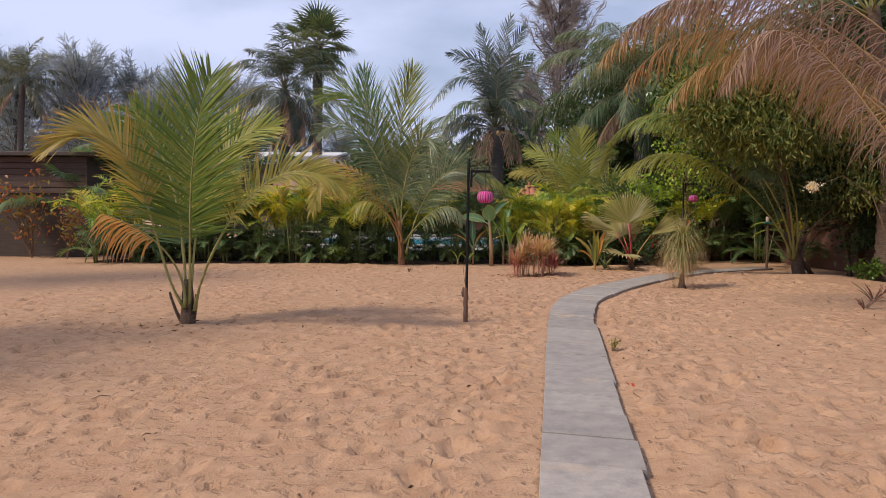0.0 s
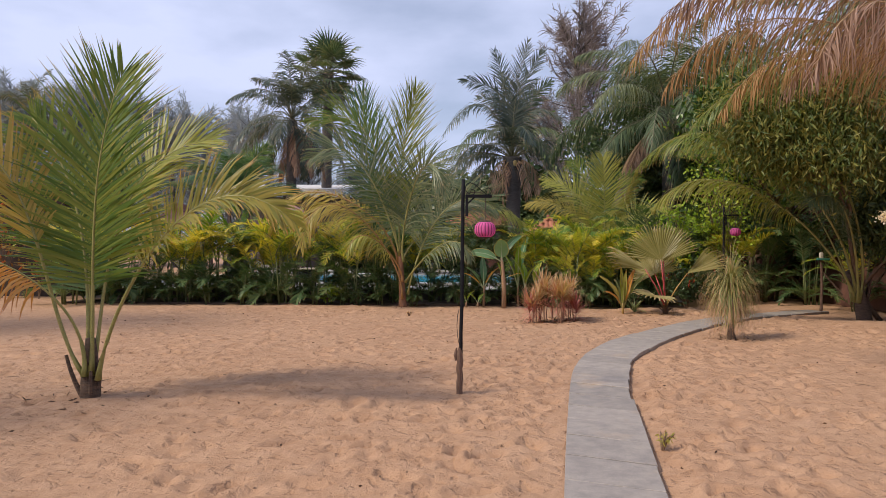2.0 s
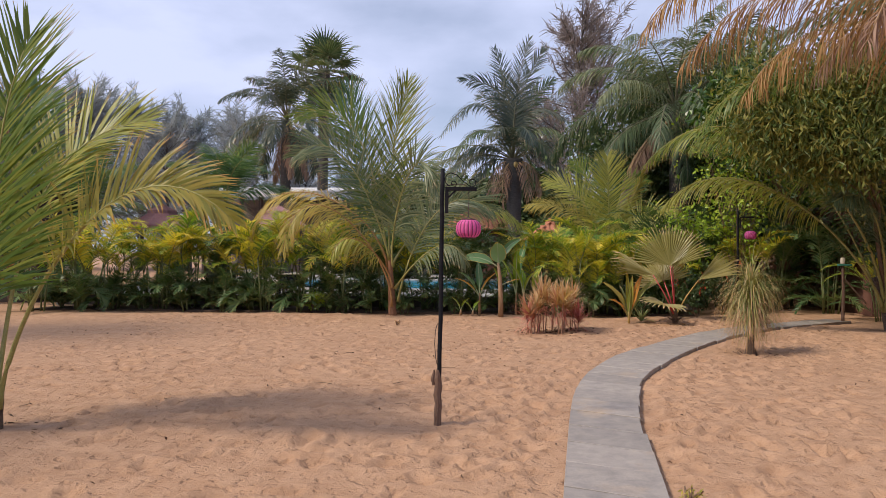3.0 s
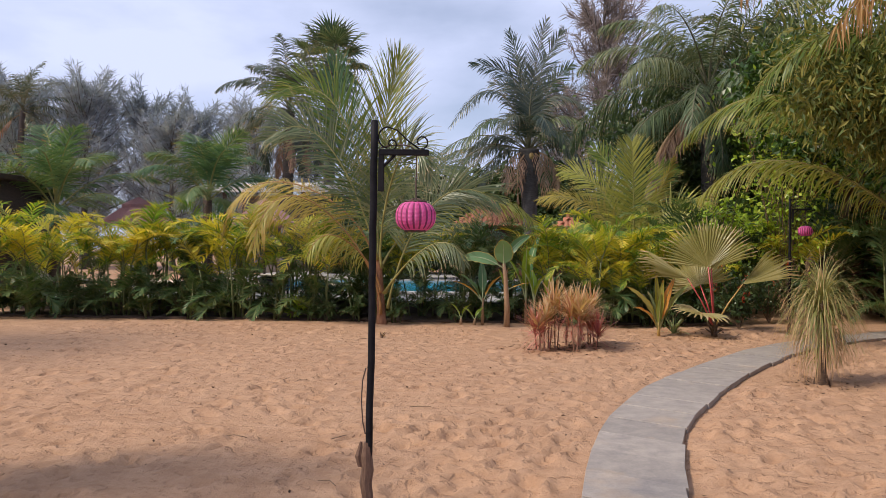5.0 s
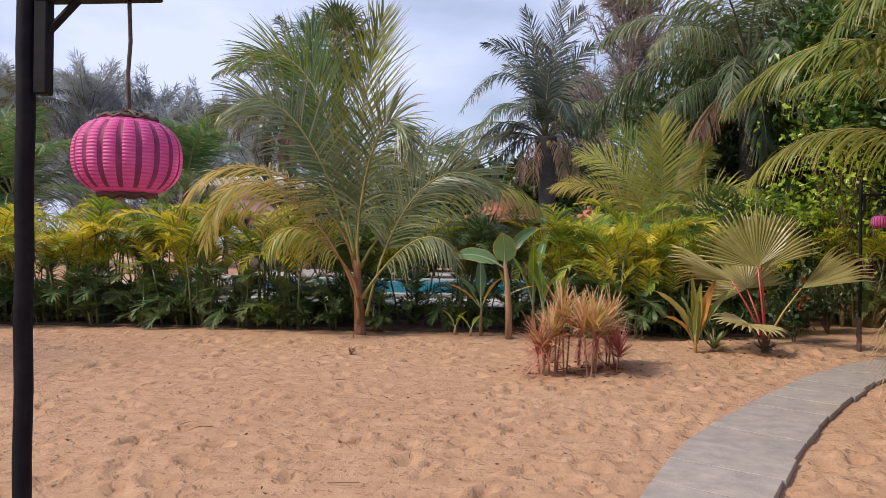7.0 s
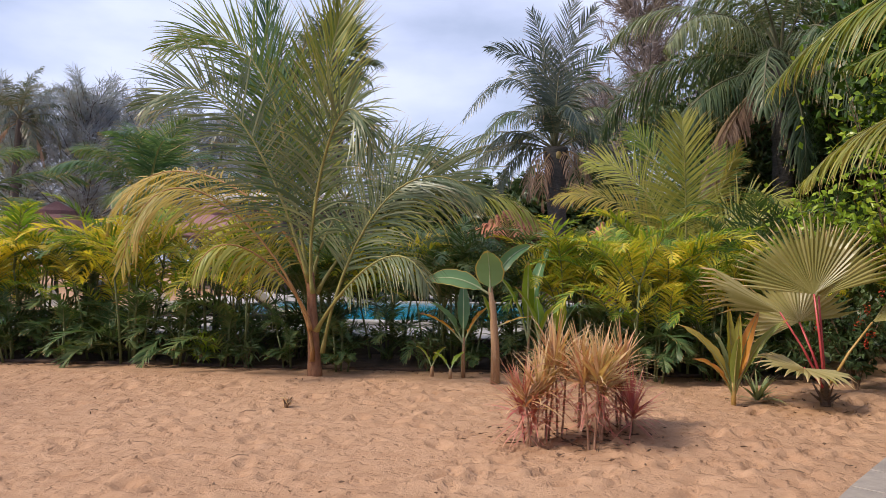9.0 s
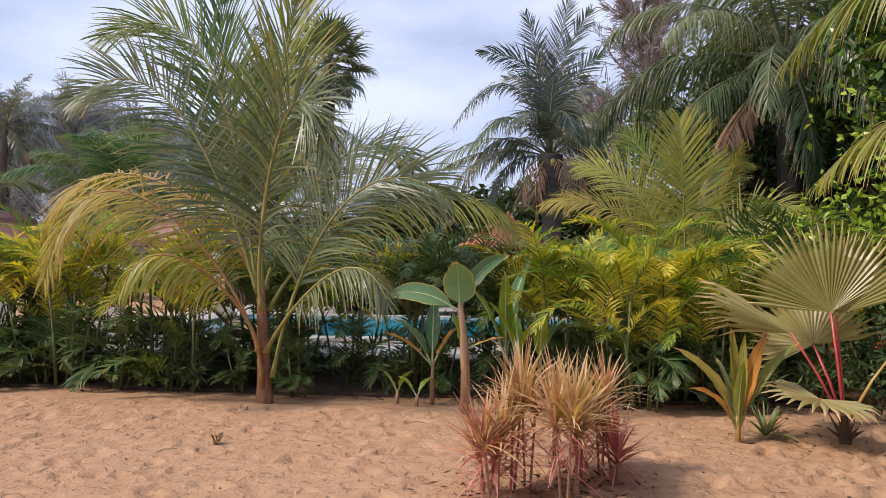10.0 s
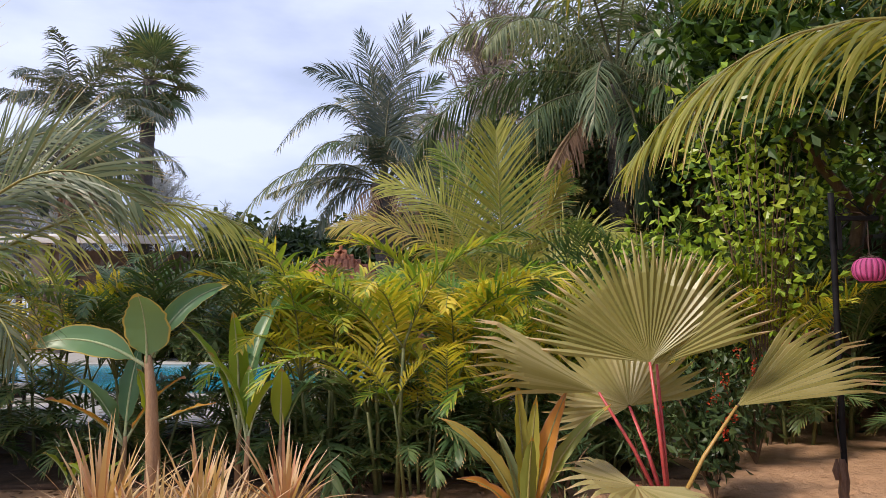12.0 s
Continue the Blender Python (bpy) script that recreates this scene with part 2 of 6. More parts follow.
M_WALL_DARK = plain("dark_plaster", (0.10, 0.085, 0.08), (0.19, 0.165, 0.15), 2, 0.9, 0, 0.5, 0.02)
M_KERB = plain("low_wall_concrete", (0.075, 0.065, 0.06), (0.14, 0.12, 0.11), 3, 0.9, 0, 0.5, 0.015)
M_DECK = plain("pool_deck_stone", (0.30, 0.285, 0.27), (0.42, 0.40, 0.375), 1.2, 0.7, 0, 0.2, 0.006)
M_TILE_ROOF = plain("clay_roof_tile", (0.33, 0.11, 0.06), (0.48, 0.20, 0.12), 5, 0.8, 0, 0.5, 0.01)
M_ROOF_WHITE = plain("pale_roof_sheet", (0.55, 0.53, 0.52), (0.68, 0.66, 0.65), 1.5, 0.6, 0, 0.2, 0.01)
M_CANVAS = plain("faded_red_canvas", (0.44, 0.22, 0.23), (0.52, 0.30, 0.30), 2.5, 0.9, 0, 0.25, 0.01)
M_CUSHION = plain("cream_cushion", (0.52, 0.44, 0.34), (0.62, 0.54, 0.42), 5, 0.95, 0, 0.25, 0.006)
M_RATTAN = plain("black_rattan", (0.012, 0.012, 0.013), (0.03, 0.028, 0.028), 20, 0.55, 0, 0.6, 0.01, (8, 8, 30))
M_PEBBLE = plain("dark_litter", (0.05, 0.03, 0.02), (0.16, 0.085, 0.045), 20, 0.9)
M_TWIG = plain("dry_twig", (0.10, 0.06, 0.04), (0.20, 0.13, 0.08), 20, 0.9)
M_SOIL_SHADE = plain("soil_shade_dark", (0.045, 0.028, 0.02), (0.12, 0.07, 0.045), 5, 1.0, 0, 0.8, 0.03)
M_SIGN = plain("green_metal_cap", (0.03, 0.16, 0.12), (0.05, 0.2, 0.15), 6, 0.5)

M_BLACK_STEEL.node_tree.nodes["Principled BSDF"].inputs["Specular IOR Level"].default_value = 0.12

# sand: pale dry crests, warm hollows with shade painted in, dark specks
M_SAND, n, l, b = material("sand", 0.95)
big, mid, fine = noise_out(n, l, 0.35, 4, 0.6), noise_out(n, l, 4.5, 5, 0.65), noise_out(n, l, 160, 2, 0.7)
col = ramp(n, l, big, [(0.3, (0.368, 0.212, 0.124)), (0.7, (0.444, 0.277, 0.171))])
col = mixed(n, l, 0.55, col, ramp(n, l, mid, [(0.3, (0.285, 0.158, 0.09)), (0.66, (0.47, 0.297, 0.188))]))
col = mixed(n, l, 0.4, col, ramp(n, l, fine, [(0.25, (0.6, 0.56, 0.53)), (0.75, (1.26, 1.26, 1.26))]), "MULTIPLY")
# pits darken the colour where they sink the relief, like shade in hollows
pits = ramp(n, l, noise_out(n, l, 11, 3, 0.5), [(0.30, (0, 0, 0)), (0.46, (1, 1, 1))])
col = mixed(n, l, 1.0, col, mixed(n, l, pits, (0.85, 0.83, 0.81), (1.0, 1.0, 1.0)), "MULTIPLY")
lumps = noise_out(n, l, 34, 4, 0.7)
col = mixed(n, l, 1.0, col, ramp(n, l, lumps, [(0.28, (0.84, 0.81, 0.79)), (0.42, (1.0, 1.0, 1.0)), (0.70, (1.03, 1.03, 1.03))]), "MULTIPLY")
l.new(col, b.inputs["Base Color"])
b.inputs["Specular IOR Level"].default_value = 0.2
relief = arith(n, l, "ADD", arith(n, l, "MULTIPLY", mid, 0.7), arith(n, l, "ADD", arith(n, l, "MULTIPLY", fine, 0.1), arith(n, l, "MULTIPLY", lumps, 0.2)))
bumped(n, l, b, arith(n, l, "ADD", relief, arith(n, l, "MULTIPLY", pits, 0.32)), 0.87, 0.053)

# slate-grey paving slabs, each a little different, with pale dried water marks
M_SLAB, n, l, b = material("grey_paving_slab", 0.62)
info = n.new("ShaderNodeObjectInfo")
big, mid, fine = noise_out(n, l, 1.3, 4, 0.6), noise_out(n, l, 6, 6, 0.7), noise_out(n, l, 90, 2, 0.6)
col = ramp(n, l, info.outputs["Random"], [(0.0, (0.265, 0.232, 0.207)), (1.0, (0.335, 0.292, 0.257))])
col = mixed(n, l, 0.75, col, ramp(n, l, mid, [(0.28, (0.55, 0.55, 0.58)), (0.6, (1.05, 1.03, 1.0)), (0.8, (1.3, 1.22, 1.12))]), "MULTIPLY")
col = mixed(n, l, ramp(n, l, big, [(0.58, (0, 0, 0)), (0.74, (0.55, 0.55, 0.55))]), col, (0.45, 0.31, 0.19))
col = mixed(n, l, 0.5, col, ramp(n, l, fine, [(0.3, (0.75, 0.75, 0.75)), (0.7, (1.15, 1.15, 1.15))]), "MULTIPLY")
l.new(col, b.inputs["Base Color"])
bumped(n, l, b, arith(n, l, "ADD", mid, arith(n, l, "MULTIPLY", fine, 0.3)), 0.35, 0.01)

# pink woven lantern skin with fine hoops
M_LANTERN, n, l, b = material("pink_lantern_cloth", 0.55)
co, wv = n.new("ShaderNodeTexCoord"), n.new("ShaderNodeTexWave")
wv.bands_direction, wv.inputs["Scale"].default_value = "Z", 42
l.new(co.outputs["Object"], wv.inputs["Vector"])
col = mixed(n, l, 0.5, ramp(n, l, noise_out(n, l, 9), [(0.3, (0.76, 0.11, 0.36)), (0.7, (0.85, 0.17, 0.46))]),
            ramp(n, l, wv.outputs["Fac"], [(0.2, (0.7, 0.6, 0.68)), (0.8, (1.1, 1.1, 1.1))]), "MULTIPLY")
l.new(col, b.inputs["Base Color"])
bumped(n, l, b, wv.outputs["Fac"], 0.5, 0.004)
tr, ms = n.new("ShaderNodeBsdfTranslucent"), n.new("ShaderNodeMixShader")
l.new(col, tr.inputs["Color"])
ms.inputs["Fac"].default_value = 0.4
l.new(b.outputs["BSDF"], ms.inputs[1]), l.new(tr.outputs["BSDF"], ms.inputs[2])
l.new(ms.outputs["Shader"], n["Material Output"].inputs["Surface"])
M_LANTERN_FOLD_SHADE = plain("lantern_fold_shade", (0.20, 0.02, 0.09), (0.28, 0.035, 0.13), 20, 0.7)

M_WATER, n, l, b = material("pool_water", 0.12)
l.new(ramp(n, l, noise_out(n, l, 0.5), [(0.3, (0.01, 0.20, 0.32)), (0.7, (0.02, 0.30, 0.42))]), b.inputs["Base Color"])
bumped(n, l, b, noise_out(n, l, 3.0), 0.2, 0.05)

# ---- builders ----


def thing(name, place, label, category, group="", turn=0.0, kind=""):
    ob = new(name)
    ob.empty_display_size = 0.2
    ob.matrix_world = pose(*place, 0, 0, turn)
    return tagged(ob, label, category, group, kind)


def mesh_from(name, verts, faces, mats, uv=None, smooth=False, index=None):
    me = bpy.data.meshes.new(name)
    me.from_pydata([tuple(v) for v in np.asarray(verts, float).tolist()], [], [tuple(f) for f in np.asarray(faces).tolist()] if isinstance(faces, np.ndarray) else faces)
    for m in (mats if isinstance(mats, (list, tuple)) else [mats]):
        me.materials.append(m)
    if uv is not None:
        layer = me.uv_layers.new(name="UVMap")
        loops = np.empty(len(me.loops), int)
        me.loops.foreach_get("vertex_index", loops)
        layer.data.foreach_set("uv", np.asarray(uv, float)[loops].ravel())
    if smooth:
        me.polygons.foreach_set("use_smooth", [True] * len(me.polygons))
    if index is not None:
        me.polygons.foreach_set("material_index", index)
    me.update()
    return me


def piece(name, me, parent=None, label=""):
    ob = new(name, me)
    ob.parent = parent
    return tagged(ob, label)


def part(name, bm, mat, parent, label="", smooth=False):
    """Links a bmesh as one mesh object under a thing or a part."""
    me = bpy.data.meshes.new(name)
    bm.to_mesh(me)
    bm.free()
    me.materials.append(mat)
    if smooth:
        me.polygons.foreach_set("use_smooth", [True] * len(me.polygons))
    return piece(name, me, parent, label)


def box(size, at=(0, 0, 0), bevel=0.0, turn=0.0, bm=None):
    """A box with chamfered edges, its centre at the place given."""
    bm = bm or bmesh.new()
    r = bmesh.ops.create_cube(bm, size=1, matrix=pose(*at, 0, 0, turn) @ Matrix.Diagonal((*size, 1)))
    if bevel:
        edges = list({e for v in r["verts"] for e in v.link_edges})
        bmesh.ops.bevel(bm, geom=edges, offset=bevel, segments=1, affect="EDGES")
    return bm


def unit(v):
    return v / np.maximum(np.linalg.norm(v, axis=-1, keepdims=True), 1e-9)


def tube(points, radii, sides=6, cap=True, flat=1.0):
    """Verts and faces of a tapered tube along a line of points."""
    p = np.asarray(points, float)
    t = unit(np.gradient(p, axis=0))
    ref = np.where(np.abs(t[:, 2:3]) > 0.95, np.array([[1.0, 0, 0]]), np.array([[0, 0, 1.0]]))
    a = unit(np.cross(t, ref))
    c = np.cross(t, a)
    ang = np.linspace(0, 2 * np.pi, sides, endpoint=False)
    r = np.broadcast_to(np.asarray(radii, float), (len(p),))[:, None, None]
    v = p[:, None] + r * (np.cos(ang)[None, :, None] * a[:, None] + flat * np.sin(ang)[None, :, None] * c[:, None])
    f = []
    for i in range(len(p) - 1):
        for j in range(sides):
            k = (j + 1) % sides
            f.append((i * sides + j, i * sides + k, (i + 1) * sides + k, (i + 1) * sides + j))
    if cap:
        f += [tuple(range(sides))[::-1], tuple(range((len(p) - 1) * sides, len(p) * sides))]
    return v.reshape(-1, 3), f


def tubes(lines, sides=5):
    """Many tubes as one set of verts and faces; lines are (points, radii)."""
    vs, fs, k = [], [], 0
    for pts, rad in lines:
        v, f = tube(pts, rad, sides)
        vs.append(v)
        fs += [tuple(i + k for i in q) for q in f]
        k += len(v)
    return np.concatenate(vs), fs


def strips(rng, base, way, side, length, width, fall, seg=3, shape=(0.55, 1.0, 0.7, 0.06), curl=0.0):
    """Leaf blades as strips that bend down along their length: verts, faces, uv."""
    n = len(base)
    shape = np.interp(np.linspace(0, 1, seg + 1), np.linspace(0, 1, len(shape)), shape)
    p, d = base.copy(), way.copy()
    length, width = np.broadcast_to(length, n)[:, None], np.broadcast_to(width, n)[:, None]
    fall = np.broadcast_to(fall, n)[:, None]
    rows, us = [], []
    for j in range(seg + 1):
        w = unit(side - d * np.sum(side * d, axis=1, keepdims=True))
        rows += [p - w * width * shape[j] / 2, p + w * width * shape[j] / 2]
        us.append(j / seg)
        d = d + np.array([0, 0, -1.0]) * fall / seg * (0.5 + j / seg) + curl * rng.normal(0, 1, (n, 3)) / seg
        d = unit(d)
        p = p + d * length / seg
    v = np.stack(rows, axis=1).reshape(-1, 3)
    off = np.arange(n)[:, None, None] * (2 * (seg + 1))
    q = np.array([[2 * j, 2 * j + 1, 2 * j + 3, 2 * j + 2] for j in range(seg)])[None]
    f = (q + off).reshape(-1, 4)
    uv = np.stack([np.tile(np.repeat(us, 2), n), np.repeat(rng.random(n), 2 * (seg + 1))], axis=1)
    return v, f, uv


def rib_line(p0, az, elev, length, droop, power=1.6, bend=0.0, m=16):
    s = np.linspace(0, 1, m)
    e, a = np.radians(elev - droop * s ** power), np.radians(az + bend * s)
    t = np.stack([np.cos(e) * np.cos(a), np.cos(e) * np.sin(a), np.sin(e)], axis=1)
    p = np.asarray(p0, float) + np.concatenate([[np.zeros(3)], np.cumsum((t[1:] + t[:-1]) / 2 * length / (m - 1), axis=0)])
    return s, p, t


def rib_arc(knots, m=22):
    """A rib that bends smoothly through a few knots."""
    k = np.asarray(knots, float)
    d = np.concatenate([[0], np.cumsum(np.linalg.norm(np.diff(k, axis=0), axis=1))])
    d /= d[-1]
    s = np.linspace(0, 1, m)
    deg = min(3, len(k) - 1)
    w = np.ones(len(k))
    w[0] = w[-1] = 4.0
    p = np.stack([np.polyval(np.polyfit(d, k[:, i], deg, w=w), s) for i in range(3)], axis=1)
    return s, p, unit(np.gradient(p, axis=0))


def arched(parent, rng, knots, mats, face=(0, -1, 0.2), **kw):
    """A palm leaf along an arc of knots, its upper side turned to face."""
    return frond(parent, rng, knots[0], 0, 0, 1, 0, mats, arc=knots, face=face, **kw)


def frond(parent, rng, p0, az, elev, length, droop, mats, power=1.6, bend=0.0, petiole=0.22, n=46, leaf=0.75, width=0.035,
          lift=18, fall=0.7, twist=0.0, thick=0.028, seg=3, ragged=0.08, angles=(63, 30), label="", mess=0.06, arc=None, face=None):
    """One feather palm leaf: leaflets in one mesh, with its midrib as a part of it. Its rib swings out by angles, or along an arc of knots."""
    s, p, t = rib_arc(arc) if arc else rib_line(p0, az, elev, length, droop, power, bend)
    u = np.linspace(0, 1, n)
    ss = petiole + (1 - petiole) * u
    P = np.stack([np.interp(ss, s, p[:, k]) for k in range(3)], axis=1)
    T = unit(np.stack([np.interp(ss, s, t[:, k]) for k in range(3)], axis=1))
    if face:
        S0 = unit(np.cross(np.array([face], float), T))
    else:
        a = np.radians(az + bend * ss + 90)
        S0 = np.stack([np.cos(a), np.sin(a), 0 * a], axis=1)
        S0 = unit(S0 - T * np.sum(S0 * T, axis=1, keepdims=True))
    U0 = np.cross(T, S0)
    tw = np.radians(twist)
    S, U = S0 * np.cos(tw) + U0 * np.sin(tw), U0 * np.cos(tw) - S0 * np.sin(tw)
    L = leaf * np.interp(u, [0, 0.12, 0.4, 0.8, 1], [0.62, 0.9, 1, 0.72, 0.26])
    base, way, side, ln, wd, fl = [], [], [], [], [], []
    for sg in (1, -1):
        keep = rng.random(n) > ragged
        phi = np.radians(np.interp(u, [0, 1], angles) + rng.normal(0, 5, n))[:, None]
        lf = np.radians(lift + rng.normal(0, 7, n))[:, None]
        d = T * np.cos(phi) + (sg * S * np.cos(lf) + U * np.sin(lf)) * np.sin(phi)
        base.append(P[keep]), way.append(unit(d + rng.normal(0, mess, (n, 3)))[keep]), side.append(T[keep])
        ln.append((L * rng.uniform(0.85, 1.12, n))[keep]), wd.append((width * rng.uniform(0.8, 1.2, n))[keep])
        fl.append((fall * rng.uniform(0.6, 1.5, n))[keep])
    v, f, uv = strips(rng, *(np.concatenate(x) for x in (base, way, side, ln, wd, fl)), seg, curl=mess)
    ob = piece("frond", mesh_from("frond", v, f, mats[0], uv), parent, label)
    v, f = tube(p, np.interp(s, [0, 0.08, 0.3, 1], [1.7, 1.0, 0.8, 0.2]) * thick, 5, flat=0.7)
    piece("midrib", mesh_from("midrib", v, f, mats[1], smooth=True), ob)
    return ob


def trunk_part(parent, points, radii, mat, rng, name="trunk", ring=0.0, sides=10):
    """A trunk with slightly uneven leaf-scar rings."""
    pts = np.asarray(points, float)
    m = max(8, int(np.linalg.norm(pts[-1] - pts[0]) / 0.14))
    s0, s1 = np.linspace(0, 1, len(pts)), np.linspace(0, 1, m)
    p = np.stack([np.interp(s1, s0, pts[:, k]) for k in range(3)], axis=1)
    r = np.interp(s1, s0, radii) * (1 + ring * np.where(np.arange(m) % 2, 1, -1)) * rng.uniform(0.96, 1.04, m)
    v, f = tube(p, r, sides)
    return piece(name, mesh_from(name, v, f, mat, smooth=True), parent)


def fan_leaf(parent, rng, m, radius, mats, n=34, arc=300, joined=0.55, cup=0.12, name="fan_leaf", fall=0.12, width=1.0):
    """A pleated fan leaf in the plane of m (its axis is y, its face z): blades joined near the heart and free at the tips."""
    vs, fs, uv, k = [], [], [], 0
    ang = np.radians(np.linspace(90 - arc / 2, 90 + arc / 2, n + 1))
    for i in range(n):
        a0, a1 = ang[i], ang[i + 1]
        am = (a0 + a1) / 2
        R = radius * (0.78 + 0.22 * math.cos((am - math.pi / 2) * 0.55)) * rng.uniform(0.93, 1.06)
        half = math.tan((a1 - a0) / 2) * width
        d, w = np.array([math.cos(am), math.sin(am), 0]), np.array([-math.sin(am), math.cos(am), 0])
        pl = rng.normal(0, 0.02) * radius
        for q, (fr, wf, rz) in enumerate(((0.02, 1, 0), (joined, 1, 0.02), (0.5 * (joined + 1), 0.55, 0.02), (1.0, 0.05, 0.0))):
            r = R * fr
            hw = half * radius * min(fr, joined) * wf
            z = cup * r * r / radius - (fall * R * max(0, fr - joined) ** 2 * 4) + (pl if fr > joined else 0)
            c = d * r + np.array([0, 0, z])
            rise = np.array([0, 0, rz * radius * min(1, fr / joined)])
            vs += [c - w * hw, c + rise, c + w * hw]
            uv += [(fr, i / n)] * 3
        for q in range(3):
            for h in (0, 1):
                fs.append((k + 3 * q + h, k + 3 * q + h + 1, k + 3 * q + h + 4, k + 3 * q + h + 3))
        k += 12
    v = np.asarray(vs) @ np.asarray(m.to_3x3()).T + np.asarray(m.translation)
    return piece(name, mesh_from(name, v, fs, mats, uv), parent)


def paddle(parent, rng, p0, az, elev, length, width, droop, mat, rib_mat, name="leaf", fold=25, stalk=0.2, tears=0.0, roll=0.0, label=""):
    """A broad banana-like leaf, folded a little along its midrib, with an uneven edge."""
    s, p, t = rib_line(p0, az, elev, length, droop, 1.5, 0, 18)
    a = np.radians(az + 90)
    S = np.array([math.cos(a), math.sin(a), 0])
    U = np.cross(t, S[None])
    rr = math.radians(roll)
    vs, uv, fs = [], [], []
    u = np.clip((s - stalk) / (1 - stalk), 0, 1)
    w = width / 2 * np.clip(np.sin(np.pi * np.clip(u, 0, 1) ** 0.72), 0.0, 1) ** 0.75
    for i in range(len(s)):
        sd = S * math.cos(rr) + U[i] * math.sin(rr)
        un = U[i] * math.cos(rr) - S * math.sin(rr)
        fd = math.radians(fold)
        for e, x in enumerate((-1, -0.5, 0, 0.5, 1)):
            ww = w[i] * (1 + rng.normal(0, 0.04)) if abs(x) == 1 else w[i]
            vs.append(p[i] + sd * x * ww * math.cos(fd) + un * abs(x) * ww * math.sin(fd) + un * rng.normal(0, 0.008) * abs(x))
            uv.append((abs(x) * 0.93 if s[i] < 0.93 else 0.98, s[i]))
    for i in range(len(s) - 1):
        if u[i + 1] <= 0:
            continue
        for e in range(4):
            if tears and rng.random() < tears and e in (0, 3):
                continue
            fs.append((5 * i + e, 5 * i + e + 1, 5 * i + e + 6, 5 * i + e + 5))
    ob = piece(name, mesh_from(name, vs, fs, mat, uv, smooth=True), parent, label)
    v, f = tube(p, np.interp(s, [0, 1], [0.016, 0.003]) * (length / 0.9) ** 0.5, 5)
    piece("midrib", mesh_from("midrib", v, f, rib_mat, smooth=True), ob)
    return ob


def leaf_cloud(rng, centres, length, width, down=0.3, spread=None):
    """Many small folded leaves round the centres: verts, faces, uv."""
    c = np.asarray(centres, float)
    n = len(c)
    d = unit(rng.normal(0, 1, (n, 3)) * (spread if spread is not None else 1.0) + np.array([0, 0, -down]))
    w = unit(np.cross(d, rng.normal(0, 1, (n, 3))))
    nrm = np.cross(d, w)
    ln, wd = (length * rng.uniform(0.7, 1.25, n))[:, None], (width * rng.uniform(0.75, 1.2, n))[:, None]
    a, b2 = c, c + d * ln
    m1 = c + d * ln * 0.45
    v = np.stack([a, m1 - w * wd / 2 + nrm * wd * 0.18, b2, m1 + w * wd / 2 + nrm * wd * 0.18], axis=1).reshape(-1, 3)
    o = np.arange(n)[:, None, None] * 4
    f = (np.array([[0, 1, 2], [0, 2, 3]])[None] + o).reshape(-1, 3)
    uv = np.stack([np.tile([0, 0.5, 0.85, 0.5], n), np.repeat(rng.random(n), 4)], axis=1)
    return v, f, uv


def grow(rng, p, d, length, radius, levels, lines, tips, split=(2, 4), spread=0.6, up=0.15, shrink=0.68):
    """A branching skeleton: fills lines with tapered limbs and tips with the ends of twigs."""
    m = 5
    pts, q = [np.array(p, float)], np.array(p, float)
    d = unit(np.array(d, float))
    for i in range(m):
        d = unit(d + rng.normal(0, 0.13, 3) + np.array([0, 0, up * 0.25]))
        q = q + d * length / m
        pts.append(q.copy())
    lines.append((np.array(pts), np.linspace(radius, radius * 0.6, m + 1)))
    if levels <= 1:
        tips += [pts[-1], pts[-3], pts[-2]]
    if levels == 0:
        return
    for k in range(rng.integers(split[0], split[1] + 1)):
        nd = unit(d + rng.normal(0, spread, 3) + np.array([0, 0, up]))
        start = pts[-1] if k < 2 else pts[rng.integers(2, m)]
        grow(rng, start, nd, length * shrink * rng.uniform(0.8, 1.15), radius * 0.58, levels - 1, lines, tips, split, spread, up, shrink)


def tree(name, place, label, category, seed, height, mats, levels=4, lean=(0, 0), per_tip=40, puff=0.5, leaf=(0.15, 0.07), down=0.3, split=(2, 4), spread=0.6, up=0.15, radius=0.14, group="", first=0.3, shrink=0.68, lowest=-9.0):
    """A tapered trunk with limbs and a crown of many small leaves with gaps."""
    rng = np.random.default_rng(seed)
    t = thing(name, place, label, category, group)
    lines, tips = [], []
    grow(rng, (0, 0, 0), (lean[0], lean[1], 1), height * first, radius, levels, lines, tips, split, spread, up, shrink)
    v, f = tubes(lines, 6)
    piece("trunk", mesh_from("trunk", v, f, mats[1], smooth=True), t)
    tips = np.array(tips)
    c = np.repeat(tips, per_tip, axis=0) + rng.normal(0, puff, (len(tips) * per_tip, 3)) * np.array([1, 1, 0.75])
    c = c[c[:, 2] > lowest + 0.5 * np.sin(c[:, 0] * 2.3)]
    v, f, uv = leaf_cloud(rng, c, leaf[0], leaf[1], down)
    piece("crown", mesh_from("crown", v, f, mats[0], uv), t)
    return t

# ---- ground, path ----
PATH_L = [(-0.06, -1.0), (0.27, 1.9), (0.53, 3.89), (0.65, 4.67), (0.88, 6.16), (1.19, 8.25), (1.57, 10.65), (1.80, 11.95), (2.14, 13.28), (2.89, 15.05), (4.02, 16.8), (5.25, 18.5), (6.5, 19.8), (8.2, 21.1), (9.6, 22.0)]
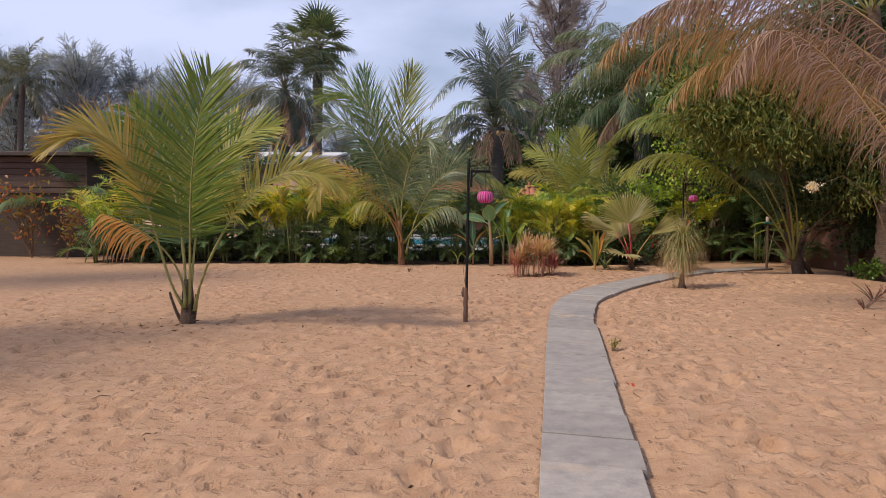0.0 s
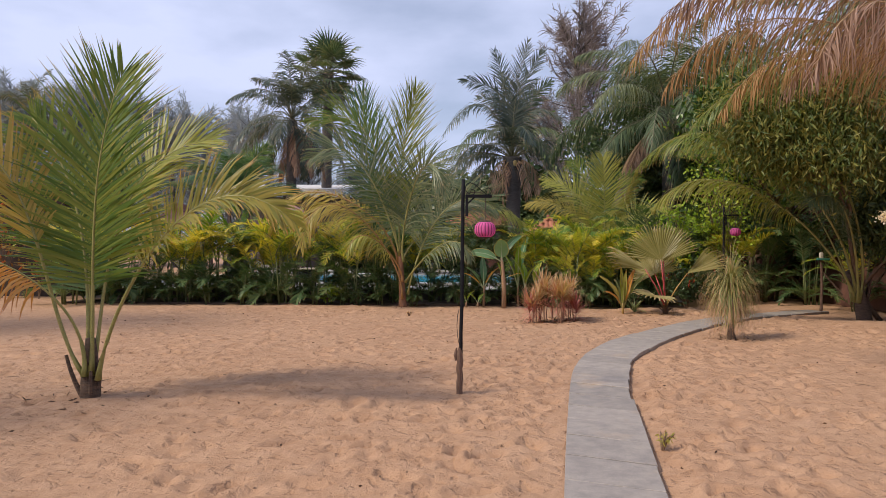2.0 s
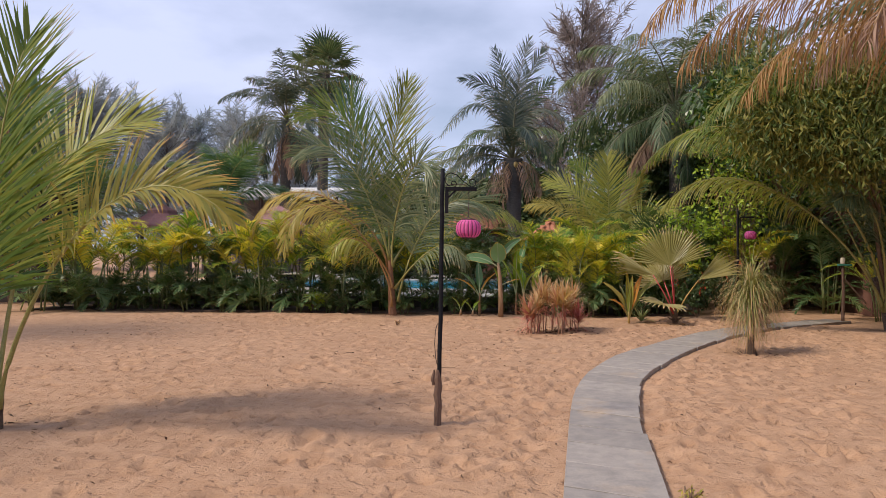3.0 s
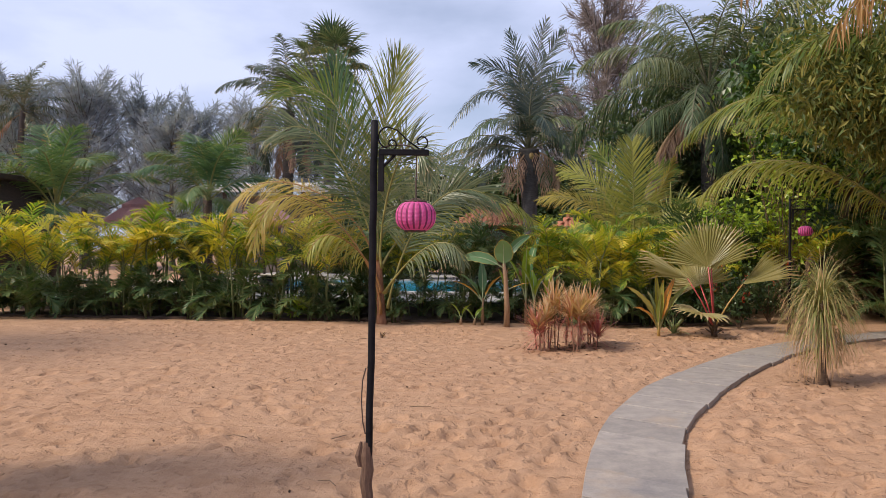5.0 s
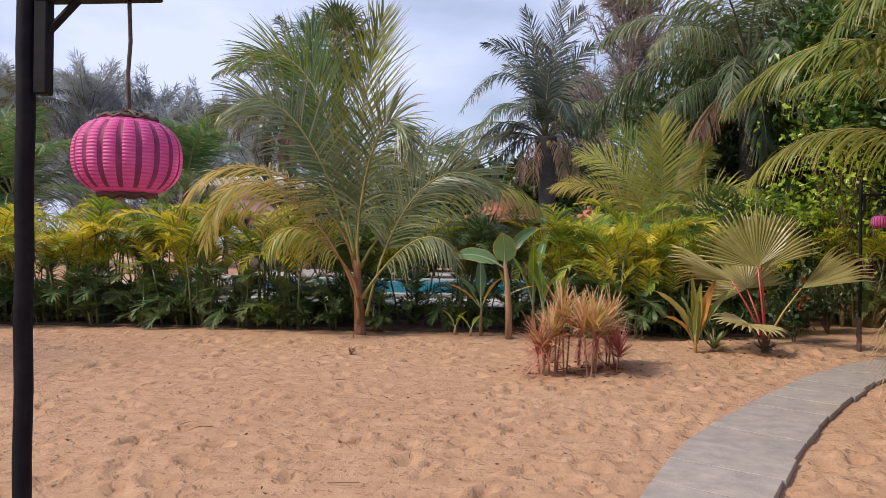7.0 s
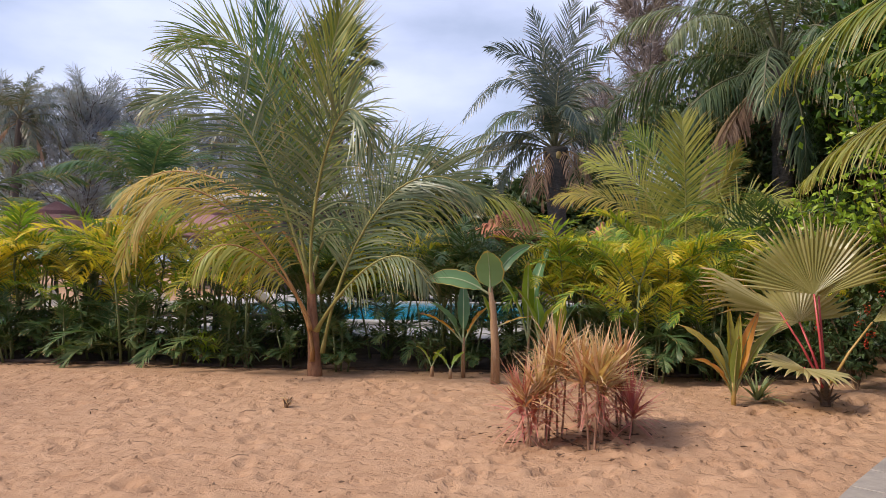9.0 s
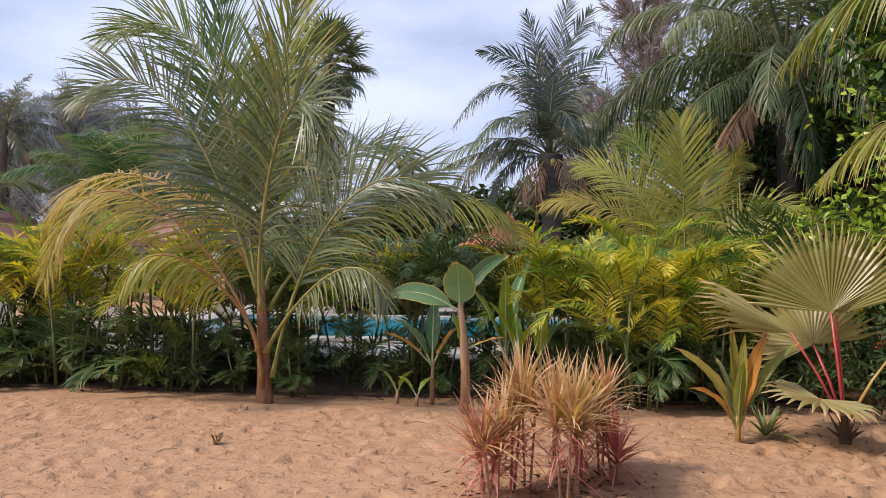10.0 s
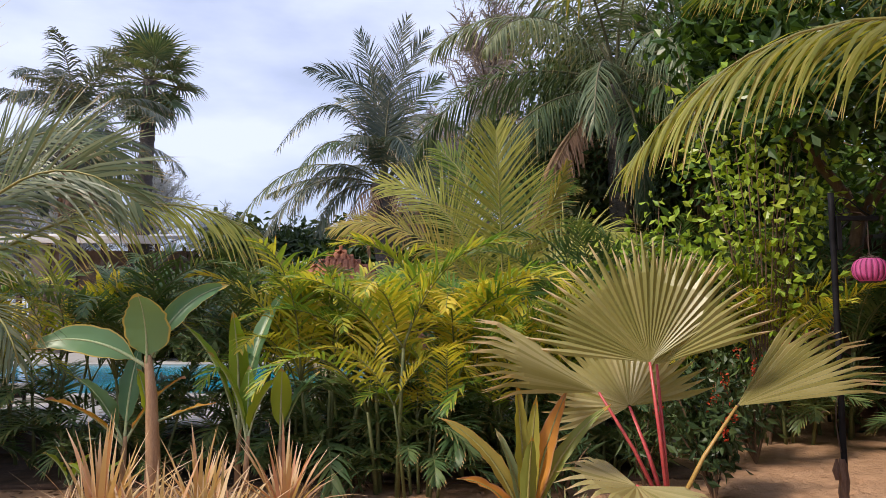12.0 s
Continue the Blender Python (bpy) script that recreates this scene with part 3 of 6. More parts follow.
PATH_R = [(0.56, -1.0), (0.89, 1.9), (1.15, 3.89), (1.29, 4.67), (1.52, 6.16), (1.84, 8.25), (2.24, 10.65), (2.50, 11.95), (2.88, 13.20), (3.72, 14.85), (4.75, 16.55), (5.85, 18.1), (7.0, 19.45), (8.6, 20.6), (9.9, 21.45)]


def along(pts, step):
    """Evenly spaced points on a smooth line through the points."""
    p = np.asarray(pts, float)
    k = np.concatenate([[0], np.cumsum(np.linalg.norm(np.diff(p, axis=0), axis=1))])
    fine = np.linspace(0, k[-1], 400)
    q = np.stack([np.interp(fine, k, p[:, i]) for i in (0, 1)], axis=1)
    ker = np.hanning(25) / np.hanning(25).sum()
    pad = np.concatenate([np.repeat(q[:1], 12, 0), q, np.repeat(q[-1:], 12, 0)])
    q = np.stack([np.convolve(pad[:, i], ker, "valid") for i in (0, 1)], axis=1)
    u = np.linspace(0, 1, step + 1)
    return np.stack([np.interp(u, np.linspace(0, 1, 400), q[:, i]) for i in (0, 1)], axis=1)


N_SLAB = 43
edge_l, edge_r = along(PATH_L, N_SLAB), along(PATH_R, N_SLAB)
mid_line = (along(PATH_L, 300) + along(PATH_R, 300)) / 2


def from_path(x, y):
    """Distance to the path's middle, signed: above 0 to its right."""
    shape = x.shape
    xy = np.stack([x.ravel(), y.ravel()], axis=1)
    best, sign = np.full(len(xy), 9.0), np.zeros(len(xy))
    tang = unit(np.gradient(mid_line, axis=0))
    for i in range(0, len(mid_line), 2):
        dlt = xy - mid_line[i]
        d = np.hypot(dlt[:, 0], dlt[:, 1])
        near = d < best
        best = np.where(near, d, best)
        sign = np.where(near, np.sign(tang[i, 1] * dlt[:, 0] - tang[i, 0] * dlt[:, 1]), sign)
    return (best * sign).reshape(shape), best.reshape(shape)


rng = np.random.default_rng(3)
xs = np.concatenate([-np.geomspace(2500, 15, 26)[:-1], np.linspace(-15, -8, 36)[:-1], np.arange(-8, 9, 0.042), np.linspace(9, 16, 36), np.geomspace(16, 2500, 26)[1:]])
ys = np.concatenate([-np.geomspace(2500, 3, 24)[:-1], np.linspace(-3, 2.5, 16)[:-1], np.arange(2.5, 22.5, 0.045), np.linspace(22.5, 30, 26), np.geomspace(30, 2500, 26)[1:]])
gx, gy = np.meshgrid(xs, ys)
gz = 0.016 * np.sin(gx * 1.1 + 0.6 * np.sin(gy * 0.8)) * np.sin(gy * 0.9 + 1.3)
ca, cb = rng.uniform(0.3, 1.0, 9), rng.uniform(0, 6.3, 9)
for i in range(9):
    th = rng.uniform(0, 3.14)
    gz = gz + 0.0016 * np.sin((gx * math.cos(th) + gy * math.sin(th)) * (3 + 2.2 * i * ca[i]) + cb[i])
# footprints: shallow pits with a raised rim, trodden in loose lines
for i in range(4200):
    if i % 3:
        fx, fy = rng.uniform(-7.5, 8.7), rng.uniform(2.7, 21.5)
        th = rng.uniform(0, 6.28)
    else:
        k = rng.integers(0, 300)
        fx, fy = mid_line[k] + rng.normal(0, 1.3, 2)
        th = math.atan2(*(mid_line[min(k + 4, 300)] - mid_line[max(k - 4, 0)])[::-1]) + rng.normal(0, 0.4)
    i0, i1 = np.searchsorted(xs, [fx - 0.45, fx + 0.45])
    j0, j1 = np.searchsorted(ys, [fy - 0.45, fy + 0.45])
    ax, ay = gx[j0:j1, i0:i1] - fx, gy[j0:j1, i0:i1] - fy
    lo, sd = ax * math.cos(th) + ay * math.sin(th), -ax * math.sin(th) + ay * math.cos(th)
    big_ = rng.uniform(0.55, 1.1)
    r = np.sqrt((lo / (0.135 * big_)) ** 2 + (sd / (rng.uniform(0.055, 0.09) * big_)) ** 2)
    gz[j0:j1, i0:i1] += rng.uniform(0.35, 1.0) * (-0.042 * np.exp(-r ** 4) + 0.021 * np.exp(-((r - 1.6) / 0.4) ** 2)) * big_
# a dragged track across the sand
track = gy - (4.95 + 0.28 * gx + 0.05 * np.sin(2.2 * gx))
gz += np.where((gx > -6) & (gx < 1.2), -0.02 * np.exp(-(track / 0.06) ** 2) + 0.016 * np.exp(-((track - 0.14) / 0.06) ** 2) - 0.014 * np.exp(-((track + 0.34) / 0.06) ** 2), 0)
signed, dist = from_path(gx, gy)
near = np.clip((dist - 0.36) / 0.25, 0, 1)
gz = gz * near + (1 - near) * np.where(signed > 0, -0.04, 0.006)
gz = np.where(dist < 0.28, -0.09, gz)
gz += 0.16 * np.exp(-((gx - 8.6) / 1.6) ** 2 - ((gy - 17.0) / 1.5) ** 2) + 0.07 * np.exp(-((gx + 3.5) / 7) ** 2 - ((gy - 21.2) / 0.7) ** 2)
gz += 0.08 * np.exp(-((gx - 5.4) / 1.2) ** 2 - ((gy - 21.1) / 0.6) ** 2) + 0.05 * np.exp(-((gx + 3.49) / 0.5) ** 2 - ((gy - 9.86) / 0.5) ** 2)
flat = (np.abs(gx) > 14) | (gy < 0) | (gy > 24)
gz = np.where(flat, 0, gz)
nx, ny = len(xs), len(ys)
idx = np.arange(nx * ny).reshape(ny, nx)
quads = np.stack([idx[:-1, :-1], idx[:-1, 1:], idx[1:, 1:], idx[1:, :-1]], axis=-1).reshape(-1, 4)
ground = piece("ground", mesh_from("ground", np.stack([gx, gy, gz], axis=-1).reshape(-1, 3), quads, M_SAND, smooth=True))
tagged(ground, "warm tan beach sand full of soft footprints", "sand", kind="structure")


def sand_at(x, y):
    return float(gz[min(np.searchsorted(ys, y), ny - 1), min(np.searchsorted(xs, x), nx - 1)])


path = thing("path", (0, 0, 0), "curving garden path of grey stone slabs", "path", kind="structure")
for i in range(N_SLAB):
    a, b_, c, d = edge_l[i], edge_r[i], edge_r[i + 1], edge_l[i + 1]
    bm = bmesh.new()
    gap = 0.01
    quad = [a + (d - a) * gap, b_ + (c - b_) * gap, c - (c - b_) * gap, d - (d - a) * gap]
    out = rng.uniform(-0.015, 0.03)
    w = unit(b_ - a)
    quad[1], quad[2] = quad[1] + w * out, quad[2] + w * out
    z = 0.022 + rng.uniform(-0.006, 0.006)
    lo = [bm.verts.new((*q, z - 0.075)) for q in quad]
    hi = [bm.verts.new((*q, z + rng.uniform(-0.003, 0.003))) for q in quad]
    bm.faces.new(hi), bm.faces.new(lo[::-1])
    for k in range(4):
        bm.faces.new((lo[k], lo[(k + 1) % 4], hi[(k + 1) % 4], hi[k]))
    bmesh.ops.bevel(bm, geom=[e for e in bm.edges if all(v in hi for v in e.verts)], offset=0.003, segments=1, affect="EDGES")
    part("slab", bm, M_SLAB, path)

# ---- pool side behind the hedge ----
deck = part("pool_deck", box((18.5, 26, 0.3), (-2.2, 37.6, 0.15), 0.01), M_DECK, None)
tagged(deck, "pale stone pool deck behind the hedge", "deck", kind="structure")
low_wall = part("low_wall", box((17.5, 0.22, 0.34), (-2.3, 24.45, 0.17), 0.012), M_KERB, None)
tagged(low_wall, "low dark concrete wall behind the planting bed", "wall", kind="structure")
pool = part("water", box((13.5, 8.5, 0.04), (-0.5, 32.0, 0.325), 0.0), M_WATER, None)
tagged(pool, "turquoise swimming pool water", "pool", kind="structure")
coping = thing("pool_coping", (0, 0, 0), "pale raised pool edge", "pool edge", kind="structure")
for s, a in (((14.3, 0.4, 0.1), (-0.5, 27.6, 0.36)), ((14.3, 0.4, 0.1), (-0.5, 36.4, 0.36)), ((0.4, 8.4, 0.1), (-7.4, 32, 0.36)), ((0.4, 8.4, 0.1), (6.4, 32, 0.36))):
    part("edge", box(s, a, 0.02), M_DECK, coping)
# bed soil painted dark for the shade where sand meets the hedge
bed = part("planting_bed", box((17.5, 1.8, 0.06), (-2.2, 23.5, 0.012), 0.02), M_SOIL_SHADE, None)
tagged(bed, "soil bed under the hedge, coloured dark for the shade there", "soil", kind="structure")


def umbrella(place, r, h):
    t = thing("parasol", place, "faded dusty red two-tier garden parasol", "parasol", "parasols by the pool")
    v, f = tube([(0, 0, 0), (0, 0, h - 0.1)], 0.035, 8)
    piece("pole", mesh_from("pole", v, f, M_WOOD_BROWN, smooth=True), t)
    for nm, r0, z0, r1, z1 in (("canopy", r, h - 0.75, 0.32, h - 0.22), ("top_vent", 0.5, h - 0.24, 0.03, h)):
        bm = bmesh.new()
        ring0 = [bm.verts.new((r0 * math.cos(k * math.pi / 4), r0 * math.sin(k * math.pi / 4), z0)) for k in range(8)]
        rim = [bm.verts.new((v_.co.x, v_.co.y, z0 - 0.12)) for v_ in ring0]
        ring1 = [bm.verts.new((r1 * math.cos(k * math.pi / 4), r1 * math.sin(k * math.pi / 4), z1)) for k in range(8)]
        for k in range(8):
            j = (k + 1) % 8
            bm.faces.new((ring0[k], ring0[j], ring1[j], ring1[k]))
            bm.faces.new((rim[k], rim[j], ring0[j], ring0[k]))
        bm.faces.new(ring1)
        bmesh.ops.solidify(bm, geom=bm.faces[:], thickness=0.012)
        part(nm, bm, M_CANVAS, t)
    part("base", box((0.5, 0.5, 0.1), (0, 0, 0.05), 0.02), M_KERB, t)
    return t


umb = umbrella((-9.75, 28, 0.3), 1.1, 2.9)
copy_thing(umb, pose(-5.9, 28.4, 0.3, 0, 0, 20))


def lounger(place, turn):
    t = thing("sun_lounger", place, "dark timber sun lounger with cream cushion", "sun lounger", "loungers by the pool", turn)
    for x in (-0.3, 0.3):
        part("side_rail", box((0.05, 1.9, 0.07), (x, 0, 0.28), 0.01), M_WOOD_DARK, t)
        for y in (-0.8, 0.75):
            part("leg", box((0.05, 0.05, 0.26), (x, y, 0.13), 0.008), M_WOOD_DARK, t)
    part("mattress", box((0.6, 1.3, 0.09), (0, -0.25, 0.36), 0.03), M_CUSHION, t)
    bm = box((0.6, 0.75, 0.09), (0, 0, 0), 0.03)
    bmesh.ops.transform(bm, matrix=pose(0, 0.62, 0.58, 42), verts=bm.verts)
    part("backrest", bm, M_CUSHION, t)
    bm = box((0.64, 0.8, 0.03), (0, 0, 0), 0.005)
    bmesh.ops.transform(bm, matrix=pose(0, 0.66, 0.52, 42), verts=bm.verts)
    part("backrest_frame", bm, M_WOOD_DARK, t)
    return t


ch = lounger((-5.6, 26.2, 0.3), 75)
for x, y, a in ((-8.4, 26.6, 80), (-2.9, 26.0, 100), (2.9, 26.3, 85), (-11.6, 26.8, 84)):
    copy_thing(ch, pose(x, y, 0.3, 0, 0, a))
tb = thing("side_table", (-4.7, 25.5, 0.3), "dark side table with pale top", "table")
part("tabletop", box((0.75, 0.5, 0.05), (0, 0, 0.62), 0.01), M_CUSHION, tb)
part("apron", box((0.68, 0.44, 0.22), (0, 0, 0.48), 0.01), M_RATTAN, tb)
for x in (-0.3, 0.3):
    for y in (-0.18, 0.18):
        part("leg", box((0.05, 0.05, 0.38), (x, y, 0.19), 0.005), M_RATTAN, tb)
rc = thing("round_chair", (-7.1, 25.6, 0.3), "black round-backed rattan chair", "chair")
v, f = tube([(0, -0.05, 0.72), (0, -0.02, 0.72), (0, 0.02, 0.72), (0, 0.05, 0.72)], [0.26, 0.3, 0.3, 0.26], 20)
piece("backrest", mesh_from("backrest", v, f, M_RATTAN, smooth=False), rc)
part("seat", box((0.5, 0.5, 0.07), (0, 0.28, 0.42), 0.02), M_RATTAN, rc)
for x in (-0.22, 0.22):
    for y in (0.06, 0.5):
        part("leg", box((0.04, 0.04, 0.4), (x, y, 0.2), 0.006), M_RATTAN, rc)

# tiled huts

def hut(place, half, eave, apex, label):
    """A small square hut under a pyramid of clay tiles."""
    t = thing("tiled_hut", place, label, "hut", "tiled huts")
    for x in (-1, 1):
        for y in (-1, 1):
            part("post", box((0.16, 0.16, eave), (x * half * 0.82, y * half * 0.82, eave / 2), 0.01), M_WOOD_DARK, t)
    part("wall", box((half * 1.5, half * 1.5, eave * 0.98), (0, 0, eave * 0.49), 0.01), M_RED_WALL, t)
    bm = bmesh.new()
    low = [bm.verts.new((x * half, y * half, eave)) for x, y in ((-1, -1), (1, -1), (1, 1), (-1, 1))]
    top = bm.verts.new((0, 0, apex))
    for k in range(4):
        bm.faces.new((low[k], low[(k + 1) % 4], top))
    bm.faces.new(low[::-1])
    roof = part("roof", bm, M_TILE_ROOF, t)
    slope = math.hypot(half, apex - eave)
    rows = int(slope / 0.3)
    pv, pf = tube([(0, 0, 0), (0, 0.34, 0.02)], [0.112, 0.092], 6, flat=0.4)
    me = mesh_from("tile", pv, pf, M_TILE_ROOF)
    tilt = math.degrees(math.atan2(apex - eave, half))
    for side in (0, 90, 270):
        for r in range(rows):
            fr = r / rows
            width = 2 * half * (1 - fr)
            cnt = max(1, int(width / 0.23))
            for c in range(cnt):
                x = (c + 0.5) / cnt * width - width / 2
                m = pose(0, 0, 0, 0, 0, side) @ pose(x, -half * (1 - fr), eave + (apex - eave) * fr + 0.01, tilt)
                o = piece("tile", me, roof)
                o.matrix_local = m
    part("finial", box((0.14, 0.14, 0.3), (0, 0, apex + 0.08), 0.03), M_TILE_ROOF, t)
    return t


hut((1.25, 42.5, 0.3), 1.9, 2.5, 3.9, "small hut with red clay tile pyramid roof")
hut((4.5, 38.0, 0.3), 1.3, 1.9, 2.75, "low hut with faded clay tile roof")

# long open pavilion far behind
pav = thing("pavilion", (-11.8, 52, 0), "long open pavilion with pale sheet roof", "pavilion")
bm = box((9, 7, 0.16), (0, 0, 0), 0.02)
bmesh.ops.transform(bm, matrix=pose(0, 0, 5.75, 7), verts=bm.verts)
part("roof", bm, M_ROOF_WHITE, pav)
part("fascia", box((9, 0.12, 0.22), (0, -3.5, 5.15), 0.01), M_ROOF_WHITE, pav)
for k in range(8):
    part("post", box((0.2, 0.2, 5.1), (-4.2 + k * 1.2, -3.1, 2.55), 0.02), M_WOOD_DARK, pav)
part("back_wall", box((8.6, 0.2, 5.3), (0, 3, 2.65)), M_WALL_DARK, pav)
part("rail", box((8.8, 0.08, 0.12), (0, -3.1, 3.1), 0.01), M_WOOD_BROWN, pav)

# ---- shed at the far end of the sand, walls ----
shed = thing("shed", (-15.3, 26.9, 0), "dark timber shed with brown boarded upper wall", "shed")
part("lower_wall", box((5.6, 3.0, 2.2), (0, 0, 1.1), 0.01), M_WOOD_DARK, shed, "dark stained lower wall")
board = box((5.7, 0.04, 0.2), (0, 0, 0), 0.008)
board_ob = part("board", board, M_WOOD_BROWN, shed)
board_ob.location = (0, -1.53, 2.32)
for k in range(1, 6):
    o = piece("board", board_ob.data, shed)
    o.location = (0, -1.53 - 0.012 * (k % 2), 2.32 + 0.215 * k)
part("upper_wall", box((5.5, 2.9, 1.3), (0, 0, 2.85)), M_WOOD_DARK, shed)
part("roof", box((6.2, 3.8, 0.14), (0, 0, 3.58), 0.02), M_WOOD_DARK, shed)

wall_r = thing("wall_east", (0, 0, 0), "weathered red-washed garden wall", "wall", kind="structure")
part("panel", box((0.25, 21, 2.9), (11.45, 22, 1.45), 0.01), M_RED_WALL, wall_r)
for y in (12.5, 16.0, 19.6, 23.2, 26.8, 31):
    part("pilaster", box((0.42, 0.42, 3.05), (11.36, y, 1.525), 0.015), M_RED_WALL, wall_r)
part("coping", box((0.4, 21, 0.1), (11.45, 22, 3.0), 0.02), M_WALL_DARK, wall_r)
wall_n = part("wall_north", box((7.5, 0.25, 2.6), (10.6, 33.4, 1.3), 0.01), M_RED_WALL, None)
tagged(wall_n, "shaded red-washed wall behind the trees", "wall", kind="structure")
wall_w = part("wall_west", box((0.25, 60, 2.4), (-19.2, 0, 1.2), 0.01), M_WALL_DARK, None)
tagged(wall_w, "plain plastered boundary wall", "wall", kind="structure")

# ---- lantern posts ----


def curl(cx, cz, r0, r1, a0, a1, k=18):
    a = np.radians(np.linspace(a0, a1, k))
    r = np.linspace(r0, r1, k)
    return [(cx + q * math.cos(w_), 0, cz + q * math.sin(w_)) for q, w_ in zip(r, a)]


def lantern_post(place, turn, label):
    t = thing("lantern_post", place, label, "lantern post", "lantern posts", turn)
    rg = np.random.default_rng(8)
    pts = [(rg.normal(0, 0.002), rg.normal(0, 0.002), z) for z in np.linspace(0.35, 2.36, 14)]
    v, f = tube(pts, 0.021, 10)
    piece("pole", mesh_from("pole", v, f, M_BLACK_STEEL, smooth=True), t)
    pts = [(-0.012 + rg.normal(0, 0.003), rg.normal(0, 0.003), z) for z in np.linspace(-0.12, 0.5, 9)]
    v, f = tube(pts, [0.036, 0.037, 0.034, 0.036, 0.033, 0.036, 0.036, 0.034, 0.022], 8)
    piece("stake", mesh_from("stake", v, f, M_STAKE), t, "weathered wooden stake at the foot")
    v, f = tube([(-0.05, 0, 0.36), (-0.062, 0, 0.42), (-0.05, 0.004, 0.5)], [0.018, 0.024, 0.008], 6)
    piece("knot", mesh_from("knot", v, f, M_STAKE), t)
    part("bracket_plate", box((0.032, 0.03, 0.24), (0.042, 0, 2.07), 0.003), M_BLACK_STEEL, t)
    part("arm", box((0.29, 0.034, 0.034), (0.172, 0, 2.176), 0.003), M_BLACK_STEEL, t)
    v, f = tube([(0.05, 0, 2.09), (0.125, 0, 2.165)], 0.009, 6)
    piece("brace", mesh_from("brace", v, f, M_BLACK_STEEL), t)
    big = curl(0.085, 2.262, 0.062, 0.062, -100, -262) + [(0.13, 0, 2.305), (0.2, 0, 2.24), (0.262, 0, 2.197)]
    small = curl(0.098, 2.225, 0.036, 0.012, -80, 230)
    end = [(0.27, 0, 2.197)] + curl(0.272, 2.238, 0.042, 0.018, -70, 240)
    for nm, line in (("scroll", big), ("scroll", small), ("scroll", end)):
        v, f = tube(line, 0.005, 6)
        piece(nm, mesh_from(nm, v, f, M_BLACK_STEEL, smooth=True), t)
    v, f = tube([(0.03, 0, 2.2), (0.08, 0.012, 2.215), (0.16, 0.012, 2.222), (0.205, 0.01, 2.215), (0.24, 0.012, 2.19), (0.245, 0, 2.15), (0.247, 0.003, 2.07), (0.244, 0, 2.0), (0.247, 0, 1.91)], 0.0045, 6)
    piece("cord", mesh_from("cord", v, f, M_CORD), t)
    v, f = tube([(-0.026, -0.01, 0.93), (-0.045, -0.012, 0.86), (-0.05, -0.012, 0.74), (-0.04, -0.012, 0.62), (-0.025, -0.01, 0.55)], 0.004, 5)
    piece("cable", mesh_from("cable", v, f, M_CORD), t)
    # ribbed lantern: pinched folds run from the top ring to the bottom ring
    lobes, ns, nr = 18, 18 * 6, 16
    vs, fs, mi = [], [], []
    for i in range(nr + 1):
        ph = -1 + 2 * i / nr
        rr = 0.058 + 0.058 * (1 - abs(ph) ** 2.6) ** 0.75
        for j in range(ns):
            th = 2 * math.pi * j / ns
            q = (j % 6) / 6
            dip = max(0.0, 1 - abs(q - 0.5) / 0.26)
            r = rr * (1 - 0.085 * dip * (1 - 0.35 * abs(ph)))
            vs.append((0.246 + r * math.cos(th), r * math.sin(th), 1.808 + 0.083 * ph))
    for i in range(nr):
        for j in range(ns):
            k = (j + 1) % ns
            fs.append((i * ns + j, i * ns + k, (i + 1) * ns + k, (i + 1) * ns + j))
            # groove faces get the darker cloth: fold shade painted in
            mi.append(1 if (j % 6) in (2, 3) and 1 <= i < nr - 1 else 0)
    lan = piece("lantern", mesh_from("lantern", vs, fs, [M_LANTERN, M_LANTERN_FOLD_SHADE], smooth=True, index=mi), t, "pink ribbed cloth lantern")
    for z, nm in ((1.893, "top_ring"), (1.724, "bottom_ring")):
        a = np.linspace(0, 2 * math.pi, 25)
        v, f = tube([(0.246 + 0.06 * math.cos(w_), 0.06 * math.sin(w_), z + 0.004 * math.sin(9 * w_)) for w_ in a], 0.0055, 5, cap=False)
        piece(nm, mesh_from(nm, v, f, M_CORD), lan)
    v, f = tubes([([(0.246, 0, 1.915), (0.246 + 0.058 * math.cos(w_), 0.058 * math.sin(w_), 1.895)], [0.003, 0.003]) for w_ in np.linspace(0, 6.28, 9)[:-1]], 4)
    piece("hanger", mesh_from("hanger", v, f, M_CORD), lan)
    return t


post = lantern_post((0.35, 10.46, 0), 0, "black steel lantern post standing in the sand")
post.matrix_world = pose(0.345, 10.46, 0, 0, 0.5, 0)
post2 = copy_thing(post, pose(6.86, 20.7, 0.0, 0, 0, -6))
post2.scale = (1.13, 1.13, 1.13)
tagged(post2, "black steel lantern post beside the flowering shrub")

# ---- palms on the sand ----
G, O_, D, K = M_MIDRIB, M_MIDRIB_ORANGE, M_MIDRIB_DRY, M_MIDRIB_DARK


